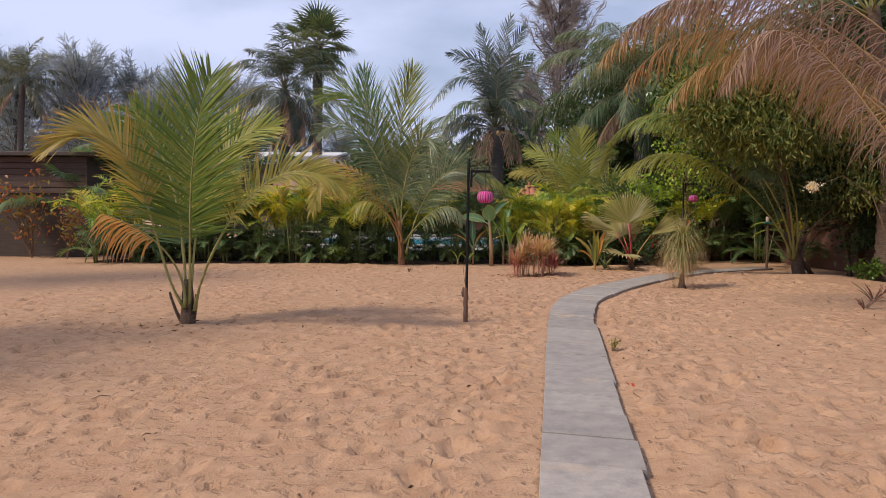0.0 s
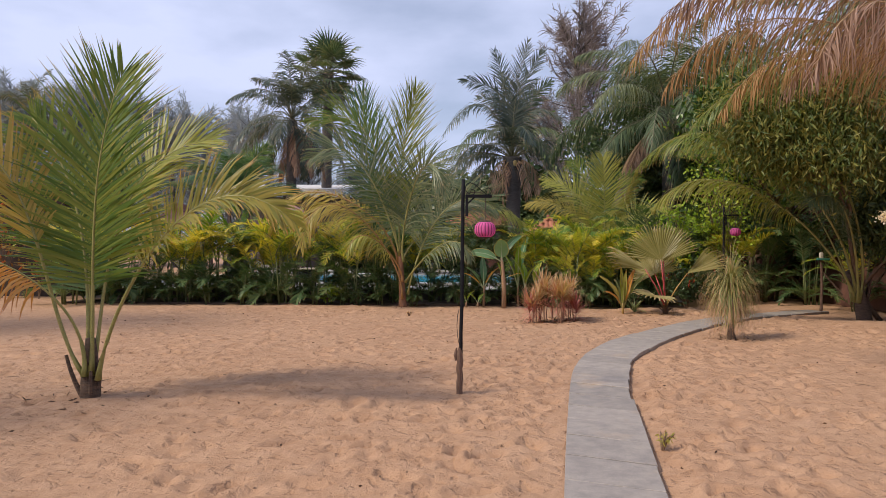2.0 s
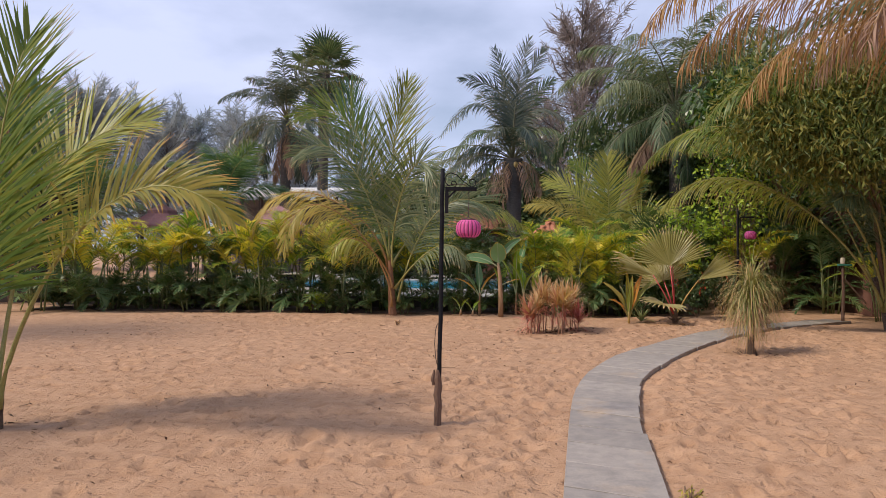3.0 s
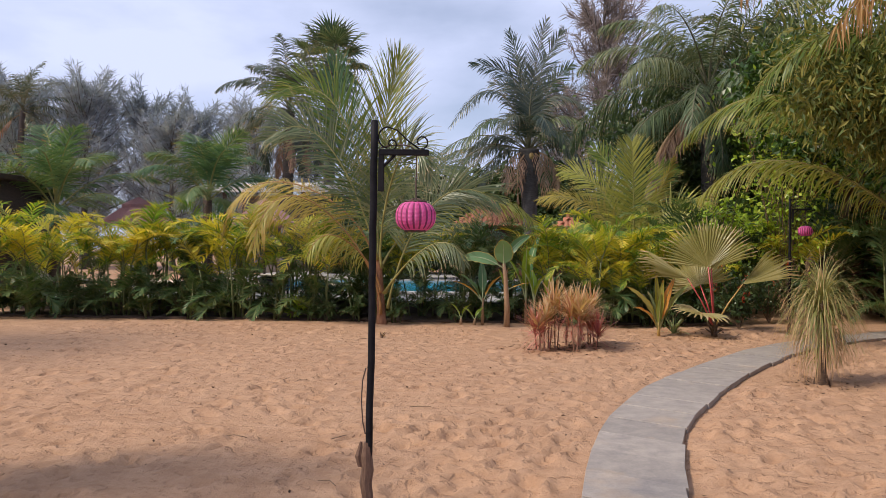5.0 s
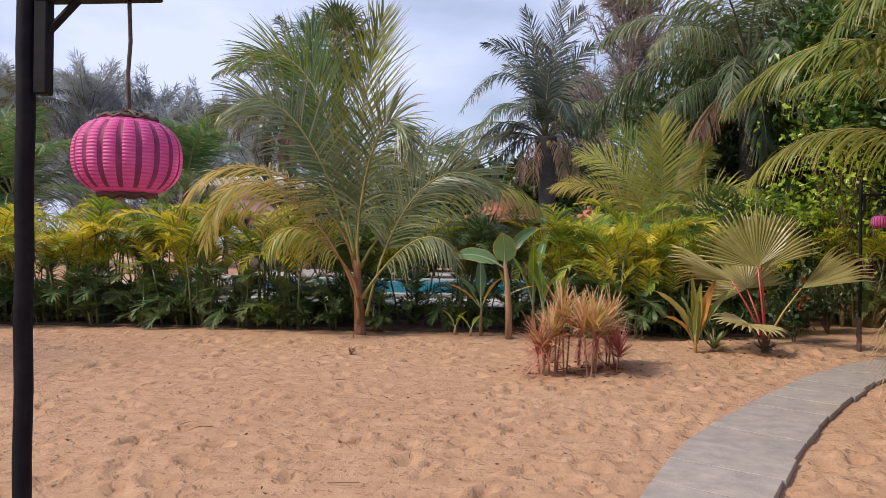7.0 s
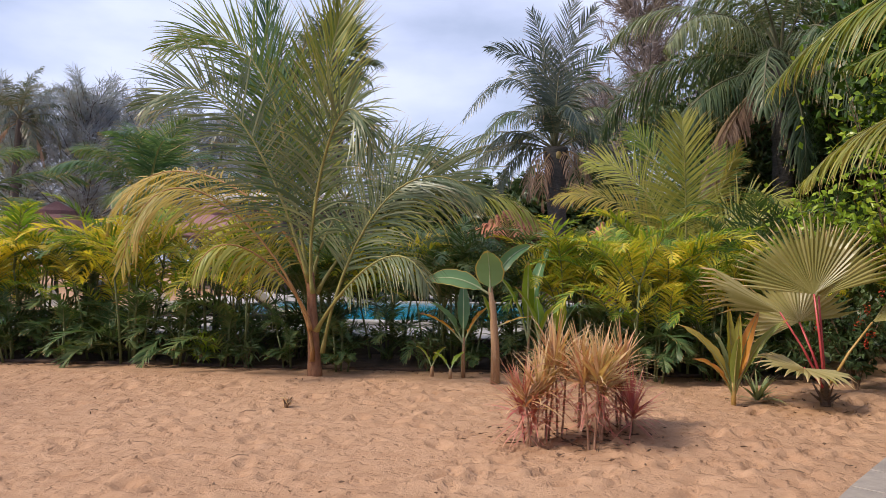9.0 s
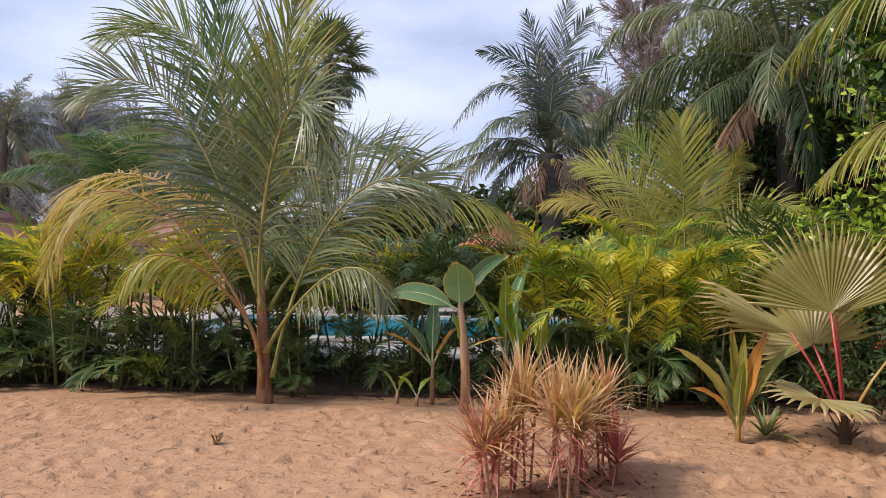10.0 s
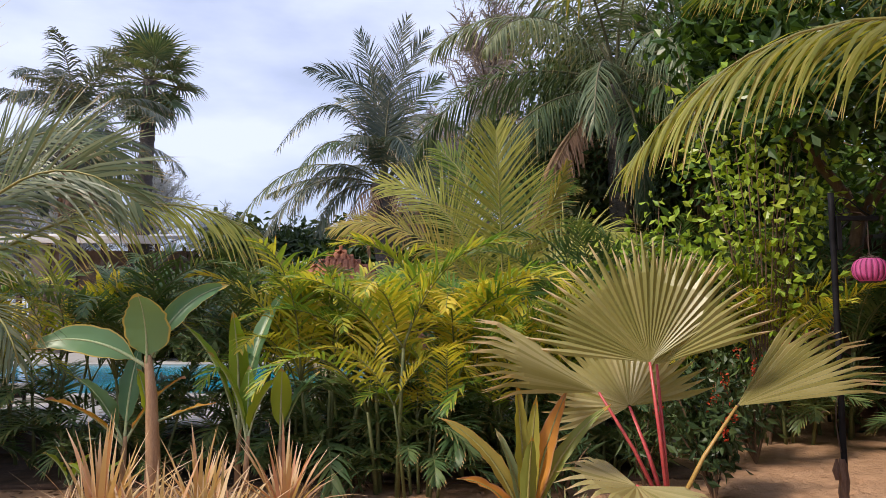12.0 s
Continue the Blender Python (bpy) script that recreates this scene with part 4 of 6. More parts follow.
def young_palm():
    """The young coconut palm in the sand: fronds rise straight from the short stem."""
    r = np.random.default_rng(11)
    t = thing("coconut_palm", (-3.49, 9.86, 0.03), "young coconut palm with yellowing lower fronds growing from sand", "palm tree")
    trunk_part(t, [(0, 0, -0.1), (0, 0, 0.15), (0.0, 0, 0.42), (0, 0, 0.62)], [0.105, 0.10, 0.075, 0.05], M_PALM_TRUNK, r)
    kw = dict(width=0.026, n=88, seg=4, mess=0.02)
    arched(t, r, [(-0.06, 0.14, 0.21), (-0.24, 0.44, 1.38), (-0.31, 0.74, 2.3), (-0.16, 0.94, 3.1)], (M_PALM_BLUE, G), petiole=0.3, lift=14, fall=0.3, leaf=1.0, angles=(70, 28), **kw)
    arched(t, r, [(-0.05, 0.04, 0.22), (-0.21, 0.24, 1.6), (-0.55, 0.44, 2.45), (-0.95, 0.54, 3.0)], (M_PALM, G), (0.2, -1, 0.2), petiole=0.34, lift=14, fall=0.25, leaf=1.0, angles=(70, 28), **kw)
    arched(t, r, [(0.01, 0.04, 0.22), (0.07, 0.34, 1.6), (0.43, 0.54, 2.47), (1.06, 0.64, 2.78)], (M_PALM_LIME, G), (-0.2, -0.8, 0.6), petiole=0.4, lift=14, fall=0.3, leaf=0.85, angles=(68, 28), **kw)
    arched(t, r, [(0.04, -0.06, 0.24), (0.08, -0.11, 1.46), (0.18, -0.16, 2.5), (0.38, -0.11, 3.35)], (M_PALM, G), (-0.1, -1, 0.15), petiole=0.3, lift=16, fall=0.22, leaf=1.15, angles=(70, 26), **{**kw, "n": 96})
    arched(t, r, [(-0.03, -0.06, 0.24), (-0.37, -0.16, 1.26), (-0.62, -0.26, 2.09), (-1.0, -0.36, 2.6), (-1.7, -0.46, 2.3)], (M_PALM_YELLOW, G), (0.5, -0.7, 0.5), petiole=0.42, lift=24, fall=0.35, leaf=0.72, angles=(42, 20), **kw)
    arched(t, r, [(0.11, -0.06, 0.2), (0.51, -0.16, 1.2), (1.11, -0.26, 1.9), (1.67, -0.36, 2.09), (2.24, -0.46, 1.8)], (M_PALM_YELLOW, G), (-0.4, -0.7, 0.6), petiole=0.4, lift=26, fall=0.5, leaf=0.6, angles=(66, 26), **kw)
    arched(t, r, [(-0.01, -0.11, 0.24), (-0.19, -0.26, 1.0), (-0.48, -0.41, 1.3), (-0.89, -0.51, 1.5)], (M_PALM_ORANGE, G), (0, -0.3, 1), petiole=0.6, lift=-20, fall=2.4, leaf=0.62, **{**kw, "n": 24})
    for az, el, ln in ((190, 62, 0.48), (350, 76, 0.42), (300, 72, 0.3)):
        s, p, _ = rib_line((0.07 * math.cos(radians(az)), 0.07 * math.sin(radians(az)), 0.0), az, el, ln, -15, 1, 0, 6)
        v, f = tube(p, np.linspace(0.028, 0.016, 6), 6)
        piece("cut_stalk", mesh_from("cut_stalk", v, f, M_PALM_TRUNK), t, "dry cut frond stalk")
    return t


def hedge_palm():
    """The larger coconut palm at the hedge, fronds arching to all sides."""
    r = np.random.default_rng(12)
    t = thing("coconut_palm", (-1.24, 21.72, 0.04), "coconut palm with orange stalks and arching fronds before the hedge", "palm tree")
    trunk_part(t, [(0, 0, -0.1), (-0.02, 0, 0.4), (-0.05, 0, 0.9), (-0.08, 0, 1.5)], [0.115, 0.09, 0.075, 0.05], M_PALM_TRUNK_RED, r)
    kw = dict(width=0.026, n=104, thick=0.036, seg=4)
    A, B, C, Y = (M_PALM_GREY, G), (M_PALM, G), (M_PALM_LIME, G), (M_PALM_YELLOW, O_)
    # behind
    arched(t, r, [(-0.23, 0.48, 1.42), (-0.93, 0.88, 3.15), (-1.2, 1.18, 4.9), (-1.3, 1.28, 6.0)], (M_PALM_BLUE, G), petiole=0.2, lift=16, fall=0.25, leaf=1.45, angles=(40, 16), **kw)
    arched(t, r, [(-0.15, 0.18, 1.18), (-1.1, 0.38, 2.56), (-2.32, 0.58, 3.12), (-3.23, 0.68, 2.9), (-3.8, 0.78, 2.0)], Y, (0, -0.4, 1), petiole=0.25, lift=4, fall=1.2, leaf=1.05, mess=0.05, **kw)
    arched(t, r, [(-0.12, 0.28, 1.45), (0.54, 0.58, 3.0), (1.21, 0.78, 3.5), (1.82, 0.88, 3.1)], A, (-0.3, -0.7, 0.6), petiole=0.2, lift=8, fall=0.8, leaf=1.1, mess=0.05, **kw)
    arched(t, r, [(-0.07, 0.28, 1.18), (0.7, 0.68, 2.23), (1.54, 0.98, 2.73), (2.42, 1.28, 2.8), (3.33, 1.48, 2.27)], C, (0, -0.5, 1), petiole=0.25, lift=2, fall=1.3, leaf=1.0, **kw)
    # upright
    arched(t, r, [(-0.09, 0.08, 1.32), (-0.1, 0.28, 3.39), (0.05, 0.48, 4.8), (0.28, 0.58, 5.9)], B, (0.1, -1, 0.1), petiole=0.22, lift=18, fall=0.22, leaf=1.45, angles=(42, 16), **kw)
    arched(t, r, [(-0.09, -0.02, 1.36), (-0.51, 0.08, 3.38), (-1.14, 0.18, 4.79), (-1.83, 0.28, 5.21), (-2.56, 0.28, 4.99)], B, (0.3, -1, 0.3), petiole=0.22, lift=14, fall=0.4, leaf=1.4, angles=(50, 22), **kw)
    arched(t, r, [(-0.08, -0.12, 1.42), (-0.75, -0.32, 3.23), (-1.32, -0.42, 3.96), (-1.79, -0.52, 4.19), (-2.37, -0.62, 3.86)], A, (0.4, -0.9, 0.4), petiole=0.22, lift=12, fall=0.55, leaf=1.2, angles=(68, 28), **kw)
    arched(t, r, [(0.03, -0.22, 1.2), (0.17, -0.52, 2.55), (0.47, -0.82, 3.56), (0.86, -1.12, 3.68), (1.17, -1.32, 2.91)], A, (0.0, -1, 0.2), petiole=0.22, lift=10, fall=0.8, leaf=1.05, mess=0.09, angles=(55, 25), **kw)
    # low arching
    arched(t, r, [(0.14, -0.12, 0.34), (0.57, -0.22, 1.69), (1.16, -0.32, 2.61), (1.81, -0.42, 2.87), (2.45, -0.52, 2.58)], A, (-0.3, -1, 0.3), petiole=0.32, lift=12, fall=0.5, leaf=1.15, angles=(56, 24), **kw)
    arched(t, r, [(-0.01, -0.12, 0.21), (-0.52, -0.22, 1.6), (-1.3, -0.42, 2.57), (-2.05, -0.62, 2.68), (-2.56, -0.82, 1.59)], Y, (0.1, -0.5, 0.9), petiole=0.3, lift=2, fall=1.5, leaf=1.15, mess=0.07, **kw)
    arched(t, r, [(0.01, -0.32, 0.68), (-0.5, -0.72, 1.66), (-0.94, -1.02, 1.88), (-1.32, -1.22, 1.42)], (M_PALM_LIME, O_), (0, -0.4, 1), petiole=0.35, lift=-5, fall=1.8, leaf=0.8, mess=0.12, **{**kw, "n": 46})
    arched(t, r, [(0.08, -0.22, 0.67), (0.83, -0.62, 1.51), (1.34, -0.82, 1.74), (1.83, -1.02, 1.29)], A, (0, -0.4, 1), petiole=0.35, lift=-5, fall=1.5, leaf=0.8, mess=0.05, **{**kw, "n": 46})
    return t


def grown_palm(name, place, lean, seed, label, mats, count=20, length=4.2, leaf=0.8, width=0.05, n=40, trunk=(0.2, 0.14), nuts=0, group="", dead=2, elevs=(78, -20), fall=1.3):
    """A grown coconut palm: ringed trunk, crown of arching fronds, dry ones below, some nuts."""
    r = np.random.default_rng(seed)
    t = thing(name, place, label, "palm tree", group)
    top = np.array(lean, float)
    trunk_part(t, [(0, 0, -0.2), top * (0.3, 0.3, 0.4), top * (0.7, 0.7, 0.75), top], [trunk[0] * 1.35, trunk[0], (trunk[0] + trunk[1]) / 2, trunk[1]], mats[2], r, ring=0.05)
    for i in range(count):
        fr = i / (count - 1)
        az = i * 137.5 + r.normal(0, 10)
        el = np.interp(fr, [0, 1], elevs) + r.normal(0, 5)
        frond(t, r, top + np.array([0, 0, 0.25 - 0.35 * fr]), az, el, length * r.uniform(0.85, 1.08) * (0.85 + 0.15 * math.sin(math.pi * fr)), np.interp(fr, [0, 0.2, 1], [45, 95, 80]) + r.normal(0, 10), mats[:2],
              1.5, bend=r.normal(0, 10), petiole=0.2, n=n, leaf=leaf, width=width, lift=np.interp(fr, [0, 1], [15, -10]), fall=fall * r.uniform(0.7, 1.4), thick=0.04, twist=r.normal(0, 14))
    for i in range(dead):
        frond(t, r, top + np.array([0, 0, -0.2]), r.uniform(0, 360), -25, length * 0.8, 60, (M_DEAD, D), 0.8, petiole=0.25, n=n, leaf=leaf * 0.8, width=width, lift=-20, fall=2.2, thick=0.04)
    for i in range(nuts):
        a = r.uniform(0, 6.28)
        bm = bmesh.new()
        bmesh.ops.create_icosphere(bm, subdivisions=2, radius=0.115, matrix=Matrix.Translation((top[0] + 0.27 * math.cos(a), top[1] + 0.27 * math.sin(a), top[2] - 0.3 - r.uniform(0, 0.4))) @ Matrix.Diagonal((1, 1, 1.25, 1)))
        part("coconut", bm, M_COCONUT, t, "", True)
    return t


young_palm()
hedge_palm()

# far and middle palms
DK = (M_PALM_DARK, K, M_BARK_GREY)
def far_palm():
    """The tall coconut palm beyond the pool: upright plume, long drooping leaves, dry ones close to the trunk."""
    r = np.random.default_rng(21)
    t = thing("coconut_palm", (2.95, 40.5, 0.0), "tall coconut palm with dense drooping crown beyond the pool", "palm tree")
    trunk_part(t, [(0, 0, -0.2), (0.05, 0, 2.5), (0.0, 0, 4.6), (-0.04, 0, 6.4)], [0.36, 0.32, 0.42, 0.5], M_BARK_GREY, r, ring=0.05)
    heart = (-0.04, 0.0, 6.3)
    kw = dict(width=0.042, n=74, thick=0.05, leaf=1.15, seg=4)
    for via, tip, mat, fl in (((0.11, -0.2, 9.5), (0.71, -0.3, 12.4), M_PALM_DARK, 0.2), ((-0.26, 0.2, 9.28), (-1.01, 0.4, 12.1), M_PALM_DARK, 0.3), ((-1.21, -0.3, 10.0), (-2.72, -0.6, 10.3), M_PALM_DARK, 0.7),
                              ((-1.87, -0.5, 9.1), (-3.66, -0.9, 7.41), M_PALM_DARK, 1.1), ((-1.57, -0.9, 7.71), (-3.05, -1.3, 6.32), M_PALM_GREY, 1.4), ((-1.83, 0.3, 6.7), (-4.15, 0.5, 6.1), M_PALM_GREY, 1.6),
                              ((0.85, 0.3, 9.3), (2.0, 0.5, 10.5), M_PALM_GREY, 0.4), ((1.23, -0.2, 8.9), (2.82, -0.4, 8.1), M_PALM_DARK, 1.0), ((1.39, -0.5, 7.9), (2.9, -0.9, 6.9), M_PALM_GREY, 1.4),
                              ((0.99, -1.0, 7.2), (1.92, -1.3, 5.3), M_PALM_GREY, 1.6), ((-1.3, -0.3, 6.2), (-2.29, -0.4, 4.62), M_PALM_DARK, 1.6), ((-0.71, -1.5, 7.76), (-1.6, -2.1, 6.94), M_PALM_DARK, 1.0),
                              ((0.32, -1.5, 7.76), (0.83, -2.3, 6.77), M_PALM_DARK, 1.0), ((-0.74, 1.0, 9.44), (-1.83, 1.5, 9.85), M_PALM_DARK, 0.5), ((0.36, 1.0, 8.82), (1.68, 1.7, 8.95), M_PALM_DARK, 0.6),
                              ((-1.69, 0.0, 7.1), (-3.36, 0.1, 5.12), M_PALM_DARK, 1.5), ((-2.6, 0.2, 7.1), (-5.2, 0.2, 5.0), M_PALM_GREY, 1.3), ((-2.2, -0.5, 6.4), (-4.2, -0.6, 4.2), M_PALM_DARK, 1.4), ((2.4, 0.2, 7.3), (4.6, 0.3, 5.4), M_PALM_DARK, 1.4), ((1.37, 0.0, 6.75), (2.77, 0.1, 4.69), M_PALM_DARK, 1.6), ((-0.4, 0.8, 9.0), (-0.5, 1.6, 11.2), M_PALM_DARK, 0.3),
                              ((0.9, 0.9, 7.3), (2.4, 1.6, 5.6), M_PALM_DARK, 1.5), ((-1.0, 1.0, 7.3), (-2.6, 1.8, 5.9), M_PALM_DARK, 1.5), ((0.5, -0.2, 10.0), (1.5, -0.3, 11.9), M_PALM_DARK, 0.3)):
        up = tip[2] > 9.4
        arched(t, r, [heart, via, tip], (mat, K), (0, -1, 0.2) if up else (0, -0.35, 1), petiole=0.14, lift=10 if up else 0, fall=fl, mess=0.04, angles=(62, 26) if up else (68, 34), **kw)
    for tip in ((-0.5, -0.5, 3.9), (0.6, -0.6, 4.2), (-1.1, -0.5, 4.3), (1.2, -0.4, 4.5)):
        arched(t, r, [heart, (tip[0] * 0.7, tip[1], 6.0), tip], (M_DEAD, D), (0, -0.3, 1), petiole=0.2, lift=-10, fall=2.0, **{**kw, "leaf": 0.9, "n": 34})
    for a in range(5):
        bm = bmesh.new()
        bmesh.ops.create_icosphere(bm, subdivisions=2, radius=0.13, matrix=Matrix.Translation((0.35 * math.cos(a * 1.3 + 3.6), 0.45 * math.sin(a * 1.3 + 3.6), 5.95 + 0.1 * (a % 3))) @ Matrix.Diagonal((1, 1, 1.25, 1)))
        part("coconut", bm, M_COCONUT, t, "", True)
    return t


far_palm()
grown_palm("coconut_palm", (8.3, 30.5, 0.1), (-0.1, 0, 6.7), 22, "coconut palm with hanging nuts among the trees", (M_PALM_GREY, K, M_BARK_GREY), 30, 5.0, 1.3, 0.034, 84, (0.26, 0.24), 7, dead=12, fall=2.4, elevs=(80, -30))
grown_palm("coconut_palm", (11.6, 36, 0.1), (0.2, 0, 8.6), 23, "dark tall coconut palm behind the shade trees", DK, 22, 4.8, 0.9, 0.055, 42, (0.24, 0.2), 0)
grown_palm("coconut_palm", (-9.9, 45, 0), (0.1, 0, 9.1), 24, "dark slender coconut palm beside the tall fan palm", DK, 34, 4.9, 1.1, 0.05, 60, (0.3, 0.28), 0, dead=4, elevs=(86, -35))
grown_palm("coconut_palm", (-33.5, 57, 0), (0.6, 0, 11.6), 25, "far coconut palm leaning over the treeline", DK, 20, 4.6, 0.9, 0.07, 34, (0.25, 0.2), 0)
for pl, tp, sd, ln, cnt in (((-11.9, 27.2, 0.3), (0, 0, 2.4), 26, 3.2, 12), ((-8.05, 29.3, 0.3), (0, 0, 2.9), 27, 2.7, 12), ((-13.6, 26.0, 0.0), (0.2, 0, 1.6), 28, 2.6, 9)):
    grown_palm("coconut_palm", pl, tp, sd, "young blue-green coconut palm behind the hedge", (M_PALM_BLUE, G, M_PALM_TRUNK), cnt, ln, 1.0, 0.032, 80, (0.14, 0.1), 0, dead=0, elevs=(86, 30), fall=0.7, group="young palms behind the hedge")
r = np.random.default_rng(29)
lime = thing("coconut_palm", (5.0, 26.5, 0.03), "yellow-green young coconut palm rising behind the arecas", "palm tree")
trunk_part(lime, [(0, 0, -0.1), (0, 0, 0.8), (0.02, 0, 1.7)], [0.15, 0.12, 0.08], M_PALM_TRUNK, r)
kw = dict(width=0.026, n=92, thick=0.03, petiole=0.16, seg=4, mess=0.025)
for knots, mt, lf, fc, fl in (([(0.02, 0.2, 1.5), (0.4, 0.7, 2.9), (0.9, 1.2, 3.9), (1.6, 1.6, 4.1)], M_PALM, 1.0, (-0.2, -0.9, 0.4), 0.5), ([(0.0, 0.2, 1.5), (-0.3, 0.7, 3.0), (-0.5, 1.0, 4.1), (-0.9, 1.2, 4.6)], M_PALM, 1.0, (0, -1, 0.2), 0.4),
                              ([(0.0, 0.1, 1.5), (-0.62, 0.4, 3.06), (-1.18, 0.5, 3.67), (-1.88, 0.6, 3.87)], M_PALM_LIME, 1.0, (0.3, -0.9, 0.4), 0.4), ([(-0.02, 0.0, 1.5), (-0.83, -0.2, 2.54), (-1.74, -0.4, 3.04), (-2.58, -0.5, 2.98)], M_PALM_YELLOW, 0.85, (0, -0.7, 0.8), 0.9),
                              ([(0.07, -0.1, 1.5), (0.79, -0.3, 2.53), (1.48, -0.5, 2.96), (2.13, -0.7, 2.61)], M_PALM_LIME, 0.9, (0, -0.6, 0.8), 0.9), ([(0.04, 0.0, 1.5), (0.01, -0.1, 2.66), (-0.05, -0.3, 3.55), (-0.11, -0.4, 4.53)], M_PALM_LIME, 1.15, (0, -1, 0.1), 0.2),
                              ([(0.09, 0.0, 1.5), (0.56, 0.1, 2.79), (0.93, 0.2, 3.61), (1.18, 0.3, 4.2)], M_PALM_YELLOW, 0.5, (0.7, -0.6, 0.3), 0.2)):
    arched(lime, r, knots, (mt, G), fc, lift=14, fall=fl, leaf=lf, angles=(68, 26), **kw)
# two palms beside the sand whose crowns shade it
grown_palm("coconut_palm", (-15.3, 14.0, 0), (0.2, 0, 8.0), 30, "coconut palm by the boundary wall shading the sand", (M_PALM, G, M_BARK_GREY), 22, 4.0, 0.8, 0.05, 36, (0.2, 0.15), 4, group="palms by the boundary wall")
grown_palm("coconut_palm", (-10.6, 5.8, 0), (0.1, 0, 5.2), 31, "coconut palm by the boundary wall shading the sand", (M_PALM, G, M_BARK_GREY), 20, 3.6, 0.8, 0.05, 36, (0.2, 0.15), 4, group="palms by the boundary wall")

# tall toddy palm
r = np.random.default_rng(40)
td = thing("toddy_palm", (-8.7, 50, 0), "tall toddy palm with round head of fan leaves", "palm tree")
trunk_part(td, [(0, 0, -0.2), (0, 0, 6), (0.1, 0, 13.1)], [0.42, 0.34, 0.34], M_BARK_GREY, r, ring=0.03)
for i in range(32):
    az, el = i * 137.5, np.interp(i / 31, [0, 1], [84, -68]) + r.normal(0, 6)
    d = Vector((math.cos(radians(az)) * math.cos(radians(el)), math.sin(radians(az)) * math.cos(radians(el)), math.sin(radians(el))))
    stalk = 1.5 * r.uniform(0.8, 1.2)
    base = Vector((0.1, 0, 13.1))
    hrt = base + d * stalk
    v, f = tube([tuple(base), tuple(hrt)], [0.05, 0.03], 5)
    lf = fan_leaf(td, r, Matrix.Translation(hrt) @ d.to_track_quat("Y", "Z").to_matrix().to_4x4(), 1.45, M_FAN_FAR, 22, 250, 0.42, 0.3, fall=0.35)
    piece("petiole", mesh_from("petiole", v, f, K), lf)

# dead fronds overhanging from palms at the right side
r = np.random.default_rng(41)
dp = thing("coconut_palm", (10.3, 16.8, 0), "leaning coconut palm beside the garden wall", "palm tree")
trunk_part(dp, [(0, 0, -0.2), (0.1, 0.1, 2.5), (-0.4, 0.2, 6.4)], [0.26, 0.2, 0.17], M_PALM_TRUNK, r, ring=0.05)
for az, el, ln, dr in ((120, 55, 4.4, 80), (60, 60, 4.2, 80), (20, 50, 4.2, 80), (300, 55, 4.0, 90), (230, 66, 4.0, 80), (150, 72, 4.4, 70), (175, 30, 4.4, 60), (195, 44, 4.4, 75), (165, 12, 4.0, 50), (205, 15, 3.8, 60), (250, 30, 3.6, 70)):
    frond(dp, r, (-0.4, 0.2, 6.2), az, el, ln, dr, (M_PALM_GREY, G), 1.4, n=64, leaf=0.95, width=0.036, lift=0, fall=1.2)
np_ = thing("coconut_palm", (7.3, 9.3, 0), "coconut palm beside the path with hanging dead fronds", "palm tree")
trunk_part(np_, [(0, 0, -0.2), (0.05, 0, 0.6), (-0.1, 0.05, 1.5)], [0.24, 0.18, 0.14], M_PALM_TRUNK, r, ring=0.05)
kw = dict(width=0.013, n=165, ragged=0.24, thick=0.03, seg=5)
for knots, mt, lf in (([(-0.2, 0.0, 1.2), (-1.64, 0.0, 2.59), (-2.3, 0.0, 3.4), (-2.95, 0.0, 3.97), (-3.47, 0.0, 3.82), (-3.7, 0.0, 3.2)], M_DEAD, 0.85),
                      ([(-0.2, 0.1, 1.3), (-0.95, 1.2, 3.41), (-2.19, 1.5, 4.32), (-3.37, 1.7, 4.72), (-4.33, 1.9, 4.61), (-4.88, 2.1, 3.9)], M_DEAD_ORANGE, 0.95),
                      ([(-0.2, 0.1, 1.3), (-0.9, 0.8, 3.3), (-2.0, 1.1, 4.3), (-3.2, 1.2, 4.75), (-4.2, 1.3, 4.7), (-4.7, 1.4, 4.2)], M_DEAD, 0.95),
                      ([(-0.2, 0.2, 1.3), (-0.8, 1.6, 3.2), (-1.8, 2.1, 4.1), (-2.9, 2.3, 4.5), (-3.8, 2.5, 4.35), (-4.3, 2.7, 3.7)], M_DEAD_ORANGE, 1.0),
                      ([(-0.1, 0.2, 1.3), (-0.4, 2.0, 3.2), (-1.2, 2.6, 4.0), (-2.2, 2.9, 4.3), (-3.0, 3.1, 4.1), (-3.4, 3.2, 3.5)], M_DEAD_ORANGE, 1.0),
                      ([(-0.1, 0.0, 1.3), (-0.5, 0.6, 3.2), (-1.5, 0.8, 4.3), (-2.6, 0.9, 4.8), (-3.6, 0.9, 4.9), (-4.2, 0.9, 4.5)], M_DEAD, 0.9),
                      ([(0.0, 0.2, 1.3), (0.1, 1.8, 3.3), (-0.6, 2.3, 4.2), (-1.5, 2.5, 4.5), (-2.3, 2.6, 4.2), (-2.8, 2.7, 3.6)], M_DEAD, 0.9)):
    arched(np_, r, knots, (mt, D), (0, -0.2, 1), petiole=0.36, lift=-30, fall=2.4, leaf=lf, mess=0.3, **kw)
for az, el in ((20, 60), (80, 70), (320, 55), (270, 50)):
    frond(np_, r, (0.0, 0, 1.3), az, el, 3.6, 80, (M_PALM, G), 1.4, n=44, leaf=0.75, width=0.04, lift=0, fall=1.1)

